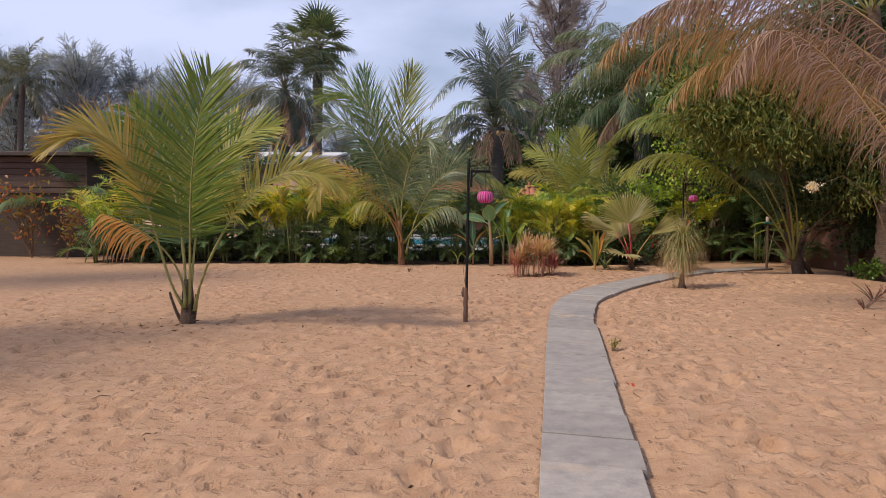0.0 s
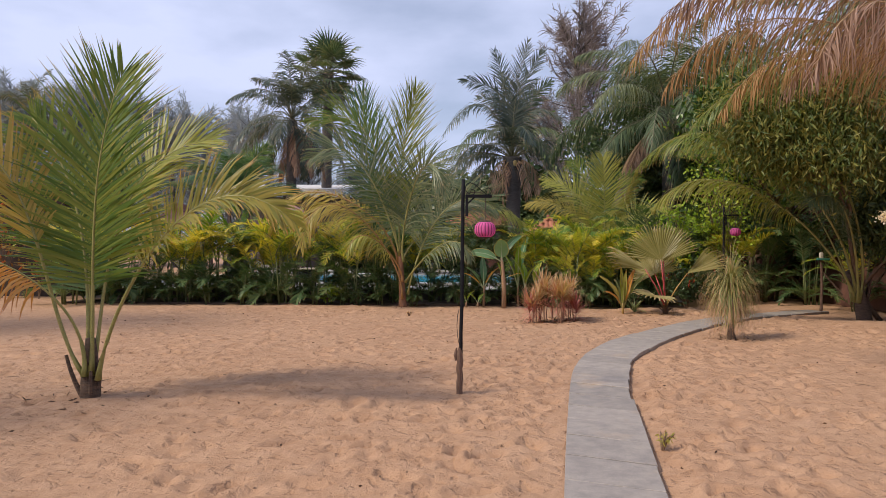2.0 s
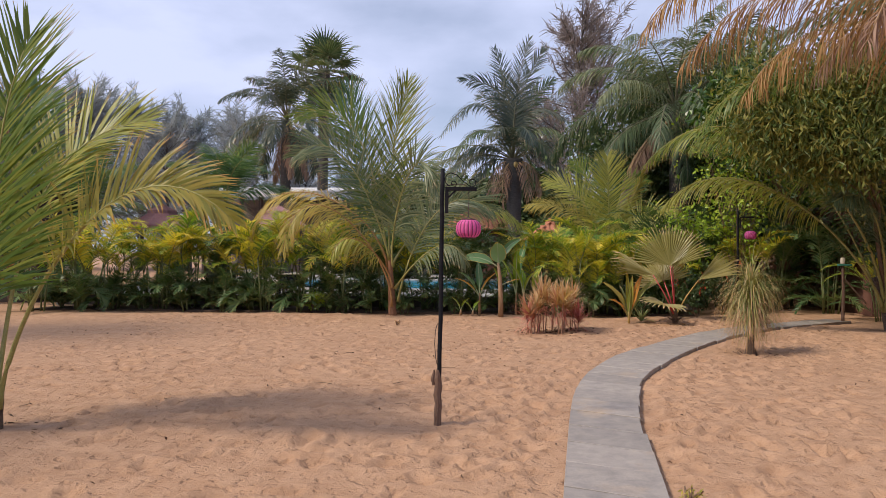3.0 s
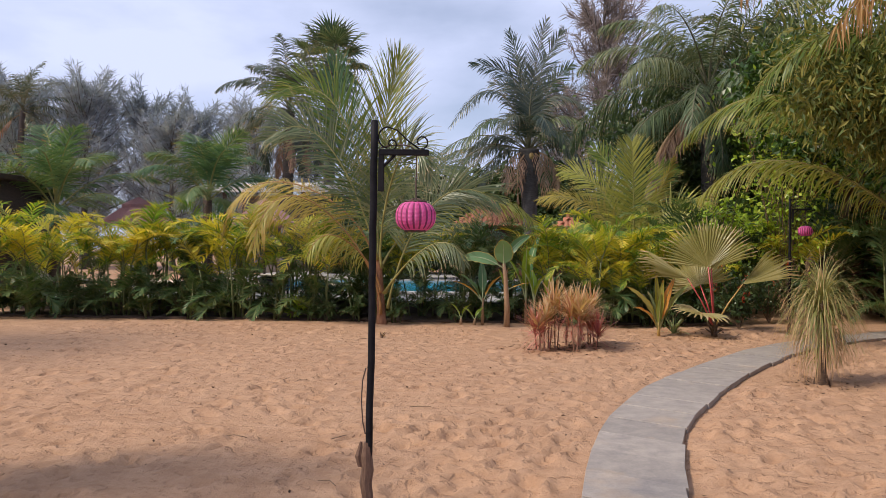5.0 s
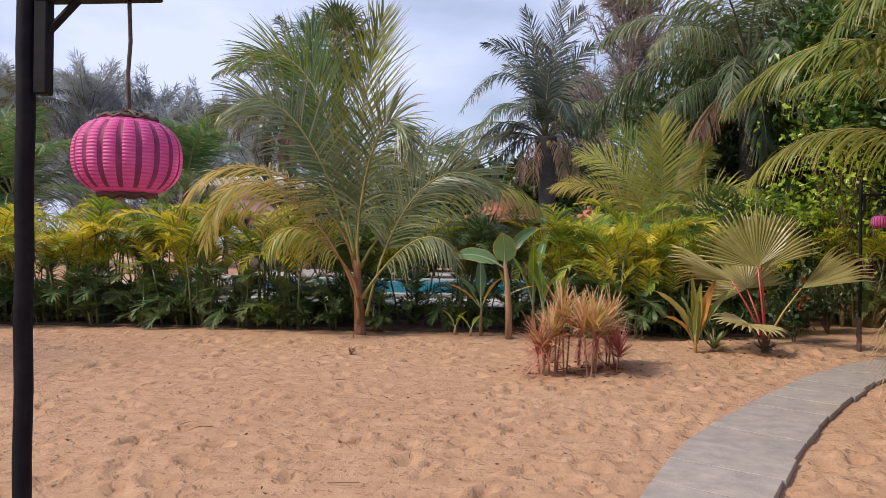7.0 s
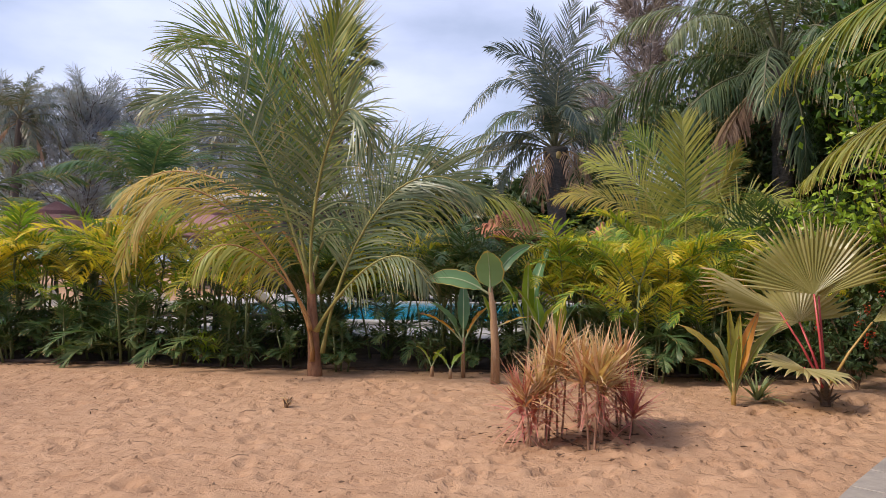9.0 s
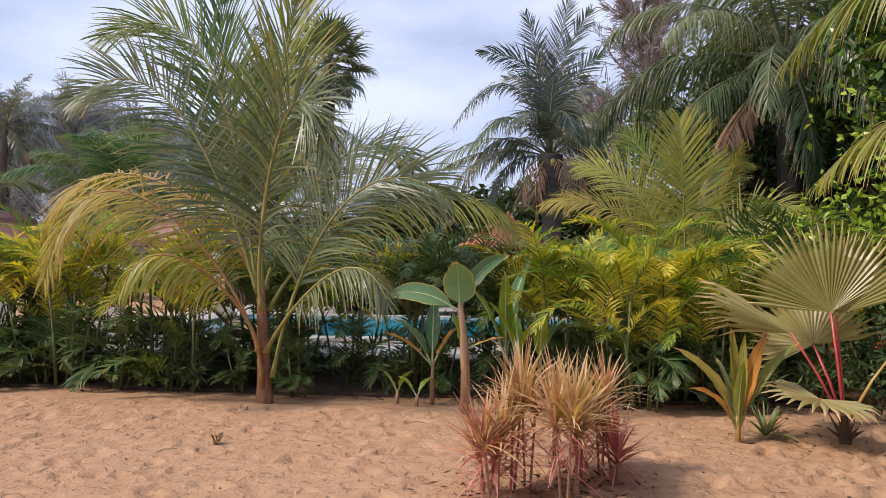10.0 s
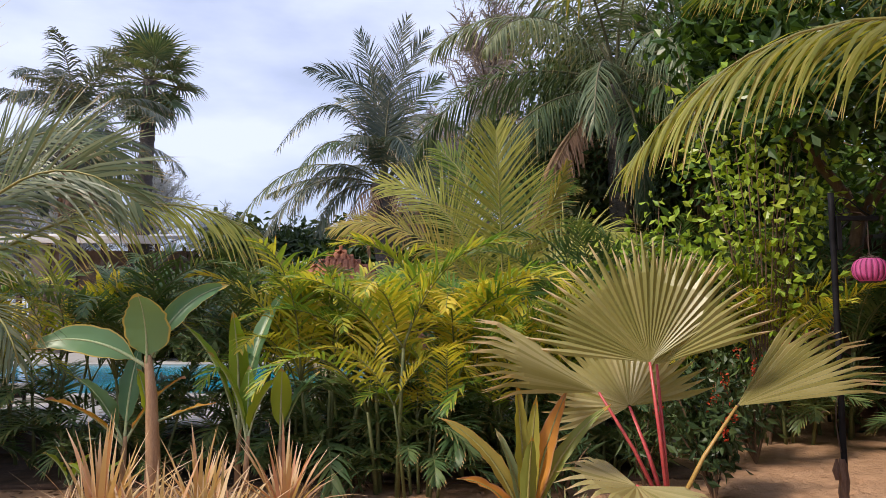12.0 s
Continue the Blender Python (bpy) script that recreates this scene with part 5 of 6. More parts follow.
# low palm under the trees: long stalks from the ground arching over the path
r = np.random.default_rng(42)
lp = thing("coconut_palm", (9.15, 18.7, 0.05), "low coconut palm whose long fronds arch over the path", "palm tree")
trunk_part(lp, [(0.1, 0, -0.1), (0.0, 0, 0.5), (-0.25, 0, 1.1)], [0.17, 0.14, 0.09], M_PALM_TRUNK, r)
kw = dict(width=0.021, n=120, thick=0.034, petiole=0.4, seg=5, mess=0.03)
for knots, mt, lf, fl in (([(-0.1, 0, 0.4), (-1.3, -0.7, 2.5), (-3.0, -1.3, 3.75), (-3.95, -1.0, 4.0), (-4.45, -0.5, 3.9), (-4.87, 0.1, 3.4)], M_PALM, 0.95, 1.5), ([(-0.1, 0, 0.4), (-1.2, -0.3, 1.9), (-2.6, -0.5, 2.8), (-3.6, -0.3, 3.1), (-4.0, 0.2, 3.0), (-4.42, 0.6, 2.5)], M_PALM_LIME, 0.9, 1.6),
                          ([(-0.1, -0.1, 0.4), (-0.9, -1.0, 2.8), (-2.3, -1.9, 4.4), (-3.4, -1.9, 4.72), (-3.95, -1.7, 4.45), (-4.32, -1.4, 3.75)], M_PALM, 0.9, 1.3), ([(-0.1, 0.1, 0.4), (-0.8, 0.4, 2.4), (-1.8, 0.8, 3.7), (-2.8, 1.0, 4.2), (-3.6, 1.2, 3.9)], M_PALM, 1.0, 1.2),
                          ([(0.0, 0.1, 0.4), (-0.3, 0.5, 2.2), (-0.9, 1.0, 3.6), (-1.8, 1.5, 4.1)], M_PALM_BLUE, 1.0, 1.0), ([(-0.1, -0.1, 0.4), (-0.6, -0.8, 1.8), (-1.3, -1.4, 2.6), (-2.0, -1.8, 2.5)], M_PALM_GREY, 0.9, 1.4),
                          ([(0.1, 0.1, 0.4), (0.5, 0.4, 2.2), (0.9, 0.6, 3.4), (1.4, 0.8, 4.0)], M_PALM, 1.0, 1.0)):
    arched(lp, r, knots, (mt, G), (0.1, -0.5, 0.9), lift=0, fall=fl, leaf=lf, **kw)
for az, ln in ((150, 0.8), (10, 1.0), (330, 0.7)):
    s, p, _ = rib_line((0, 0, 0.1), az, 70, ln, -10, 1, 0, 6)
    v, f = tube(p, np.linspace(0.05, 0.03, 6), 6)
    piece("cut_stalk", mesh_from("cut_stalk", v, f, M_PALM_TRUNK), lp, "dry cut frond stalk")

# ---- hedge of areca palms ----


def areca(seed, h, mats, count=26, low=10, stems=6):
    """A clump of areca palm: thin ringed stems and many small arching fronds."""
    r = np.random.default_rng(seed)
    t = thing("areca_palm", (0, 0, 0), "areca palm clump with arching yellow-green fronds in the hedge", "palm", "areca hedge")
    lines = []
    for i in range(stems):
        a, q = r.uniform(0, 6.28), r.uniform(0.05, 0.3)
        x, y, sh = q * math.cos(a), q * math.sin(a), h * r.uniform(0.25, 0.5)
        lines.append((np.array([(x, y, -0.05), (x * 1.3, y * 1.3, sh * 0.5), (x * 1.7, y * 1.7, sh)]), [0.024, 0.02, 0.016]))
    for ln, rd in lines:
        v, f = tube(ln, rd, 6)
        piece("stem", mesh_from("stem", v, f, M_STEM_GREEN, smooth=True), t)
    for i in range(count):
        base = lines[r.integers(0, stems)][0]
        p0 = base[-1] if i >= low else base[0] + (base[1] - base[0]) * r.uniform(0.2, 1)
        ln = h * r.uniform(0.46, 0.66) if i >= low else h * r.uniform(0.36, 0.52)
        el = r.uniform(48, 86) if i >= low else r.uniform(25, 60)
        # lowest fronds always take the darker leaf, as painted shade inside the clump
        mt = M_ARECA_SHADE if i < low else (mats[1] if i % 3 == 0 else mats[0])
        frond(t, r, p0, r.uniform(0, 360), el, ln, r.uniform(60, 110), (mt, M_STEM_GREEN), 1.6, bend=r.normal(0, 14), petiole=0.16, n=26,
              leaf=0.34 * h / 2.4, width=0.030, lift=26, fall=0.55, thick=0.012, ragged=0.03, angles=(60, 30), mess=0.04)
    return t


hedge_kinds = [areca(50, 2.9, (M_ARECA, M_ARECA_YELLOW)), areca(51, 2.7, (M_ARECA_YELLOW, M_ARECA), 22), areca(52, 2.9, (M_ARECA_SHADE, M_ARECA_SHADE)), areca(53, 1.5, (M_ARECA_SHADE, M_ARECA_SHADE), 20, 14, 4), areca(54, 2.8, (M_ARECA, M_ARECA_YELLOW), 24)]
r = np.random.default_rng(55)
spots = []
for i, x in enumerate(np.arange(-10.6, 6.6, 0.76)):
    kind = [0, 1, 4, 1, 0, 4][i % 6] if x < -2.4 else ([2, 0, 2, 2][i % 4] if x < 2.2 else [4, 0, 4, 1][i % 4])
    spots.append((kind, x + r.normal(0, 0.12), 23.2 + r.normal(0, 0.35), r.uniform(0.9, 1.32) if x < -2.4 else r.uniform(0.7, 1.0)))
for i, x in enumerate(np.arange(-10.8, 6.4, 1.5)):
    if -1.2 < x < 2.4:
        continue
    spots.append((2 if i % 2 else 0, x + r.normal(0, 0.2), 24.0 + r.normal(0, 0.12), r.uniform(0.8, 1.0)))
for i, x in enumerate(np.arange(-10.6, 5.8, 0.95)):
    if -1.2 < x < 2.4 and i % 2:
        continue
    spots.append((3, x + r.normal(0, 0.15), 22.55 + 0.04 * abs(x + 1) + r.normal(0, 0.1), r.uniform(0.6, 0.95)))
spots += [(2, -2.2, 25.3, 0.95), (2, 2.1, 25.2, 0.8), (0, 3.4, 25.6, 1.0), (2, 5.9, 25.0, 1.1), (1, 2.6, 23.0, 1.05), (4, 3.3, 22.3, 1.0), (1, 3.6, 22.0, 0.7), (4, 4.1, 22.8, 1.05), (0, 8.6, 24.6, 1.0), (2, 9.6, 25.2, 1.1), (2, 10.4, 23.8, 1.0), (2, 7.9, 26.0, 1.2), (2, 10.6, 26.6, 1.3), (0, 10.7, 21.6, 0.8), (2, 6.4, 25.5, 1.2), (2, 9.0, 27.5, 1.3)]
used = set()
for kind, x, y, sc in spots:
    src = hedge_kinds[kind]
    m = pose(x, y, 0.03, 0, 0, r.uniform(0, 360))
    if kind in used:
        o = copy_thing(src, m)
    else:
        o, _ = src, used.add(kind)
        o.matrix_basis = m
    o.scale = (sc, sc, sc)
    if kind == 1:
        tagged(o, "areca palm clump with bright yellow fronds in the hedge")
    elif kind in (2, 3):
        tagged(o, "deep green areca palm clump in the hedge, shade painted into its leaves")

# ---- small plants before the hedge ----


def tuft(parent, rng, centre, n, length, width, elev, fall, mat, name="leaf_tuft", seg=4, shape=(0.6, 1.0, 0.8, 0.5, 0.05), col=0.0):
    """Blades that spring from a short length of stem in all directions."""
    az, el = rng.uniform(0, 2 * np.pi, n), np.radians(rng.uniform(*elev, n))
    d = np.stack([np.cos(el) * np.cos(az), np.cos(el) * np.sin(az), np.sin(el)], axis=1)
    sd = np.stack([-np.sin(az), np.cos(az), 0 * az], axis=1)
    base = np.asarray(centre, float) + np.stack([0 * az, 0 * az, rng.uniform(-col, 0, n)], axis=1) + d * 0.015
    v, f, uv = strips(rng, base, d, sd, length * rng.uniform(0.7, 1.15, n), width * rng.uniform(0.8, 1.2, n), fall * rng.uniform(0.5, 1.5, n), seg, shape)
    return piece(name, mesh_from(name, v, f, mat, uv), parent)


r = np.random.default_rng(60)
cordy = ((1.92, 18.06, 0.62, 0), (2.02, 18.45, 0.80, 0), (2.16, 18.42, 0.86, 0), (2.44, 18.05, 0.80, 0), (2.52, 18.25, 0.72, 0), (2.36, 18.92, 0.70, 0), (2.90, 18.86, 0.34, 1), (2.78, 18.95, 0.70, 0), (2.60, 18.75, 0.62, 0), (1.86, 18.30, 0.4, 1))
for x, y, h, red in cordy:
    t = thing("cordyline", (x, y, sand_at(x, y)), "deep red cordyline with low tuft of narrow leaves" if red else "tan and pink cordyline cane with spiky leaf tuft", "shrub", "cordyline clump on the sand")
    for q in range(2):
        ox, oy = r.normal(0, 0.05, 2)
        hh = h * r.uniform(0.7, 1.0)
        v, f = tube([(ox * 0.5, oy * 0.5, -0.05), (ox, oy, hh * 0.5), (ox * 1.4, oy * 1.4, hh)], [0.013, 0.011, 0.01], 6)
        piece("cane", mesh_from("cane", v, f, M_CANE), t)
        tuft(t, r, (ox * 1.4, oy * 1.4, hh), 50, 0.46, 0.025, (5, 86), 0.5, M_CORDY_RED if red else M_CORDY, col=0.12)
        tuft(t, r, (ox * 1.3, oy * 1.3, hh * 0.75), 16, 0.38, 0.014, (-35, 30), 0.6, M_CORDY_RED, col=0.42 * hh)

pt = thing("ponytail_palm", (5.14, 15.5, sand_at(5.14, 15.5)), "ponytail palm with long drooping grass-like leaves beside the path", "palm")
v, f = tube([(0, 0, -0.05), (0, 0, 0.03), (0, 0, 0.14), (0.01, 0, 0.4), (0.02, 0, 0.8), (0.0, 0, 1.2)], [0.13, 0.12, 0.08, 0.055, 0.045, 0.03], 9)
piece("trunk", mesh_from("trunk", v, f, M_PALM_TRUNK, smooth=True), pt)
tuft(pt, r, (0, 0, 1.22), 260, 1.05, 0.012, (20, 82), 3.4, M_PONY, seg=8, col=0.12)
tuft(pt, r, (0, 0, 1.05), 320, 1.05, 0.012, (0, 60), 3.4, M_PONY, seg=8, col=0.3)
tuft(pt, r, (0, 0, 0.85), 170, 0.85, 0.010, (0, 40), 3.4, M_PONY_DRY, seg=8, col=0.3)
tuft(pt, r, (0, 0, 1.2), 40, 0.42, 0.016, (50, 88), 0.6, M_PONY, seg=5)
tuft(pt, r, (0, 0, 0.72), 200, 0.62, 0.012, (0, 45), 3.2, M_PONY, seg=7, col=0.35)
pt.scale = (0.76, 0.76, 0.86)

# red-stalked fan palm
fp = thing("fan_palm", (5.35, 20.42, sand_at(5.35, 20.42)), "red-stalked fan palm with large pleated olive leaves", "palm")
trunk_part(fp, [(0, 0, -0.1), (0, 0, 0.12), (-0.02, 0, 0.3)], [0.065, 0.055, 0.035], M_PALM_TRUNK, r)
for k in range(7):
    s, p, _ = rib_line((0, 0, 0.02), k * 51 + 20, 28 + 9 * (k % 3), 0.2 + 0.05 * (k % 3), -12, 1, 0, 5)
    v, f = tube(p, np.linspace(0.03, 0.005, 5), 5)
    piece("cut_stalk", mesh_from("cut_stalk", v, f, M_PALM_TRUNK), fp)


def fan_on_stalk(tip, face, axis, radius, mat, seed, n=36, arc=300, cup=0.12):
    tip = Vector(tip)
    y = Vector(axis).normalized()
    z = (Vector(face) - y * Vector(face).dot(y)).normalized()
    x = y.cross(z)
    m = Matrix((x, y, z)).transposed().to_4x4()
    lf = fan_leaf(fp, np.random.default_rng(seed), Matrix.Translation(tip) @ m, radius, M_FAN, n, arc, 0.66, cup, fall=0.3)
    b0 = Vector((0, 0, 0.15))
    midp = b0.lerp(tip, 0.5) + Vector((0, 0, 0.05))
    v, f = tube([tuple(b0), tuple(midp), tuple(tip)], [0.026, 0.02, 0.014], 7, flat=0.7)
    piece("petiole", mesh_from("petiole", v, f, mat, smooth=True), lf, "smooth leaf stalk")


fan_on_stalk((-0.12, 0.0, 1.30), (-0.15, -1, 0.1), (-0.22, 0.12, 1), 0.95, M_PETIOLE_RED, 1, 30, 146)
fan_on_stalk((-0.05, 0.05, 1.28), (-0.6, -0.9, 0.05), (0.5, -0.1, 1), 0.9, M_PETIOLE_RED, 2, 20, 96, 0.03)
fan_on_stalk((-0.50, 0.02, 1.08), (0.15, -0.55, 0.8), (-0.95, -0.15, 0.32), 1.05, M_PETIOLE_RED, 3, 18, 60)
fan_on_stalk((0.52, -0.02, 0.98), (-0.2, -0.6, 0.75), (0.9, -0.15, 0.5), 0.98, M_PETIOLE_OLIVE, 4, 18, 62)
fan_on_stalk((-0.28, -0.12, 0.44), (0.1, -0.25, 0.95), (-0.5, -0.8, -0.05), 0.62, M_PETIOLE_RED, 5, 24, 260)
fan_on_stalk((-0.2, 0.25, 0.95), (0, 1, 0.3), (-0.3, 0.4, 1), 0.7, M_PETIOLE_RED, 6, 28, 200)

yc = thing("coconut_seedling", (4.29, 20.35, sand_at(4.29, 20.35)), "coconut seedling with broad upright yellow-green leaves", "plant")
v, f = tube([(0, 0, -0.05), (0, 0, 0.12), (0.0, 0, 0.35)], [0.032, 0.028, 0.022], 8)
piece("stem", mesh_from("stem", v, f, M_PETIOLE_OLIVE, smooth=True), yc)
for az, el, ln, wd, dr, ml, rl in ((180, 88, 1.1, 0.15, 4, M_YOUNG, -70), (0, 87, 1.0, 0.14, 4, M_YOUNG, 70), (0, 80, 1.08, 0.17, 16, M_PALM_ORANGE, 60), (0, 72, 1.15, 0.12, 40, M_YOUNG, 50), (180, 74, 1.1, 0.13, 52, M_PALM_YELLOW, -55),
                               (180, 82, 0.8, 0.1, 20, M_ALOE, -60), (200, 64, 0.75, 0.1, 60, M_PALM_ORANGE, -40), (270, 80, 0.8, 0.13, 20, M_YOUNG, 0)):
    paddle(yc, r, (0, 0, 0.1), az, el, ln, wd, dr, ml, G, "leaf", 24, 0.2, 0.0, rl)

al = thing("spider_plant", (4.62, 20.55, sand_at(4.62, 20.55)), "small pale green rosette plant at the hedge foot", "plant")
tuft(al, r, (0, 0, 0.03), 34, 0.42, 0.035, (15, 75), 0.6, M_ALOE, col=0.02)

# banana plants
bn = thing("banana_plant", (1.42, 21.2, 0.04), "young banana plant with broad blue-green leaves", "banana plant")
v, f = tube([(0, 0, -0.05), (0, 0, 0.5), (-0.03, 0, 1.0), (-0.07, 0, 1.32)], [0.066, 0.058, 0.046, 0.03], 9)
piece("stem", mesh_from("stem", v, f, M_BANANA_STEM, smooth=True), bn)
paddle(bn, r, (-0.07, 0, 1.22), 180, 34, 1.0, 0.27, 62, M_BANANA, M_RIB_PALE, "leaf", 12, 0.16, 0.0, -62)
paddle(bn, r, (-0.07, -0.02, 1.25), 262, 86, 0.62, 0.40, 40, M_BANANA, M_RIB_PALE, "leaf", 8, 0.12)
paddle(bn, r, (-0.07, 0, 1.25), 20, 70, 0.95, 0.22, 60, M_BANANA, M_RIB_PALE, "leaf", 34, 0.25, 0.0, 70)
paddle(bn, r, (-0.05, 0.02, 1.2), 60, 74, 0.6, 0.2, 40, M_BANANA, M_RIB_PALE, "leaf", 20, 0.2)
paddle(bn, r, (0.0, 0, 0.78), 5, 25, 0.5, 0.14, 20, M_BANANA_YELLOW, M_RIB_PALE, "leaf", 10, 0.2, label="drying yellow leaf")
paddle(bn, r, (-0.03, 0, 0.75), 150, 75, 0.5, 0.16, 15, M_LILY, M_RIB_PALE, "leaf", 20, 0.2)
for (x, y), lvs, lab in (((2.02, 21.9), ((100, 88, 0.75, 0.17, M_LILY), (190, 82, 0.95, 0.2, M_LILY), (350, 80, 0.72, 0.22, M_LILY)), "slim banana sucker with bright green leaves"),
                    ((1.86, 22.3), ((270, 88, 1.3, 0.2, M_LILY), (60, 80, 1.7, 0.22, M_BANANA), (180, 78, 1.3, 0.18, M_LILY)), "tall banana sucker with bright upright leaf"),
                    ((2.3, 22.0), ((280, 80, 0.8, 0.2, M_LILY), (20, 76, 0.75, 0.2, M_BANANA)), "slim banana sucker with bright green leaves"),
                    ((0.92, 21.95), ((160, 62, 0.85, 0.22, M_BANANA), (20, 66, 0.8, 0.16, M_BANANA_YELLOW), (95, 80, 1.0, 0.2, M_BANANA), (200, 50, 0.8, 0.14, M_BANANA_YELLOW)), "small banana plant with orange drying leaf"),
                    ((0.45, 22.0), ((200, 70, 0.4, 0.12, M_LILY), (330, 66, 0.42, 0.12, M_LILY)), "small leafy seedling in the bed"), ((0.75, 21.75), ((40, 60, 0.36, 0.12, M_LILY), (170, 60, 0.36, 0.11, M_LILY)), "small leafy seedling in the bed")):
    t = thing("banana_sucker", (x, y, 0.05), lab, "banana plant", "banana suckers by the hedge")
    hh = 0.55 if lvs[0][2] > 0.5 else 0.12
    v, f = tube([(0, 0, -0.05), (0, 0, hh * 0.5), (0.01, 0, hh)], [0.035, 0.028, 0.018], 7)
    piece("stem", mesh_from("stem", v, f, M_BANANA_STEM, smooth=True), t)
    for az, el, ln, wd, ml in lvs:
        paddle(t, r, (0, 0, hh * 0.85), az, el, ln, wd, 40, ml, M_RIB_PALE, "leaf", 22, 0.22)


def shrub(place, label, seed, size, mat, count, leaf, stems=9, flowers=None, nfl=0, category="shrub", down=0.1, dark=M_BARK):
    """A bushy plant: stems from the ground, folded leaves along them, flower spikes."""
    q = np.random.default_rng(seed)
    t = thing("shrub", place, label, category)
    lines, tips = [], []
    for i in range(stems):
        a = q.uniform(0, 6.28)
        e = np.array([size[0] * q.uniform(0.2, 1) * math.cos(a), size[1] * q.uniform(0.2, 1) * math.sin(a), size[2] * q.uniform(0.6, 1.0)])
        pts = np.array([(0, 0, -0.03), e * (0.35, 0.35, 0.45), e * (0.7, 0.7, 0.78), e])
        lines.append((pts, [0.014, 0.011, 0.008, 0.004]))
        tips.append(e)
    for ln, rd in lines:
        v, f = tube(ln, rd, 5)
        piece("stem", mesh_from("stem", v, f, dark), t)
    k = q.integers(0, stems, count)
    u = q.uniform(0.25, 1.0, count)
    P = np.stack([lines[i][0] for i in k])
    fr = u * 3
    i0 = np.minimum(fr.astype(int), 2)
    c = P[np.arange(count), i0] + (P[np.arange(count), i0 + 1] - P[np.arange(count), i0]) * (fr - i0)[:, None] + q.normal(0, 0.07, (count, 3)) * np.array([1, 1, 0.8]) * size[2]
    c[:, 2] = np.maximum(c[:, 2], 0.02)
    v, f, uv = leaf_cloud(q, c, leaf[0], leaf[1], down)
    piece("foliage", mesh_from("foliage", v, f, mat, uv), t)
    for i in range(nfl):
        e = tips[i % stems] + q.normal(0, 0.08, 3)
        c = e + q.normal(0, 1, (26, 3)) * np.array([0.02, 0.02, 0.06])
        v, f, uv = leaf_cloud(q, c, 0.035, 0.02, -0.6)
        piece("flower", mesh_from("flower", v, f, flowers, uv), t, "small flower spike")
    return t


shrub((6.25, 21.7, 0.03), "dark green shrub with orange-red flower spikes", 70, (0.75, 0.55, 1.2), M_SHRUB, 900, (0.13, 0.06), 12, M_FLOWER_RED, 10)
shrub((7.5, 23.4, 0.03), "dark green shrub with orange-red flower spikes", 71, (0.8, 0.7, 1.4), M_SHRUB, 900, (0.13, 0.06), 12, M_FLOWER_RED, 8)
shrub((9.9, 16.7, 0.05), "low green leafy bush by the wall", 72, (0.5, 0.5, 0.55), M_ALMOND, 420, (0.12, 0.06), 10)
shrub((7.85, 13.1, 0.0), "dry brown twiggy plant in the sand", 73, (0.4, 0.4, 0.35), M_CORDY_RED, 90, (0.05, 0.02), 12, dark=M_TWIG)
shrub((7.1, 12.1, 0.0), "dry brown twiggy plant in the sand", 74, (0.3, 0.3, 0.2), M_CORDY_RED, 40, (0.05, 0.02), 9, dark=M_TWIG)
shrub((1.98, 8.35, 0.0), "tiny weed at the path edge", 75, (0.12, 0.12, 0.12), M_YOUNG, 60, (0.05, 0.012), 6)
shrub((-0.92, 19.52, sand_at(-0.92, 19.52)), "dry tuft of dead grass in the sand", 76, (0.16, 0.14, 0.12), M_CORDY, 50, (0.06, 0.012), 9, dark=M_TWIG)
fl = thing("flower_head", (8.17, 16.0, 2.21), "cream white cluster of blossoms on a thin branch", "flower")
q = np.random.default_rng(77)
v, f, uv = leaf_cloud(q, q.normal(0, 1, (220, 3)) * np.array([0.07, 0.06, 0.05]), 0.05, 0.04, -0.3)
piece("petals", mesh_from("petals", v, f, M_FLOWER_CREAM, uv), fl)
v, f = tube([(1.9, 0.2, -1.4), (1.4, 0.15, -0.2), (0.7, 0.1, 0.25), (0, 0, 0)], [0.02, 0.014, 0.008, 0.004], 5)
piece("branch", mesh_from("branch", v, f, M_BARK), fl)
shrub((-14.0, 24.6, 0.0), "leggy shrub with red and green leaves before the shed", 78, (1.6, 0.5, 3.1), M_REDLEAF, 260, (0.2, 0.1), 16)
shrub((-12.6, 24.2, 0.0), "leggy shrub with red and green leaves before the shed", 79, (0.9, 0.4, 2.3), M_REDLEAF, 200, (0.18, 0.09), 9)
for x, y, s, mt in ((-4.4, 22.9, 0.5, M_SHRUB), (-3.5, 22.7, 0.45, M_LILY), (-6.2, 23.0, 0.5, M_SHRUB), (-2.6, 22.5, 0.5, M_SHRUB), (0.3, 22.6, 0.5, M_SHRUB), (3.0, 22.2, 0.4, M_SHRUB), (-8.4, 23.2, 0.5, M_SHRUB), (-10.6, 23.4, 0.55, M_SHRUB), (4.9, 21.9, 0.5, M_SHRUB), (5.8, 22.3, 0.7, M_SHRUB)):
    shrub((x, y, 0.05), "low leafy plant at the hedge foot", int(100 + x * 7), (0.45, 0.3, s), mt, 200, (0.2, 0.035), 8)

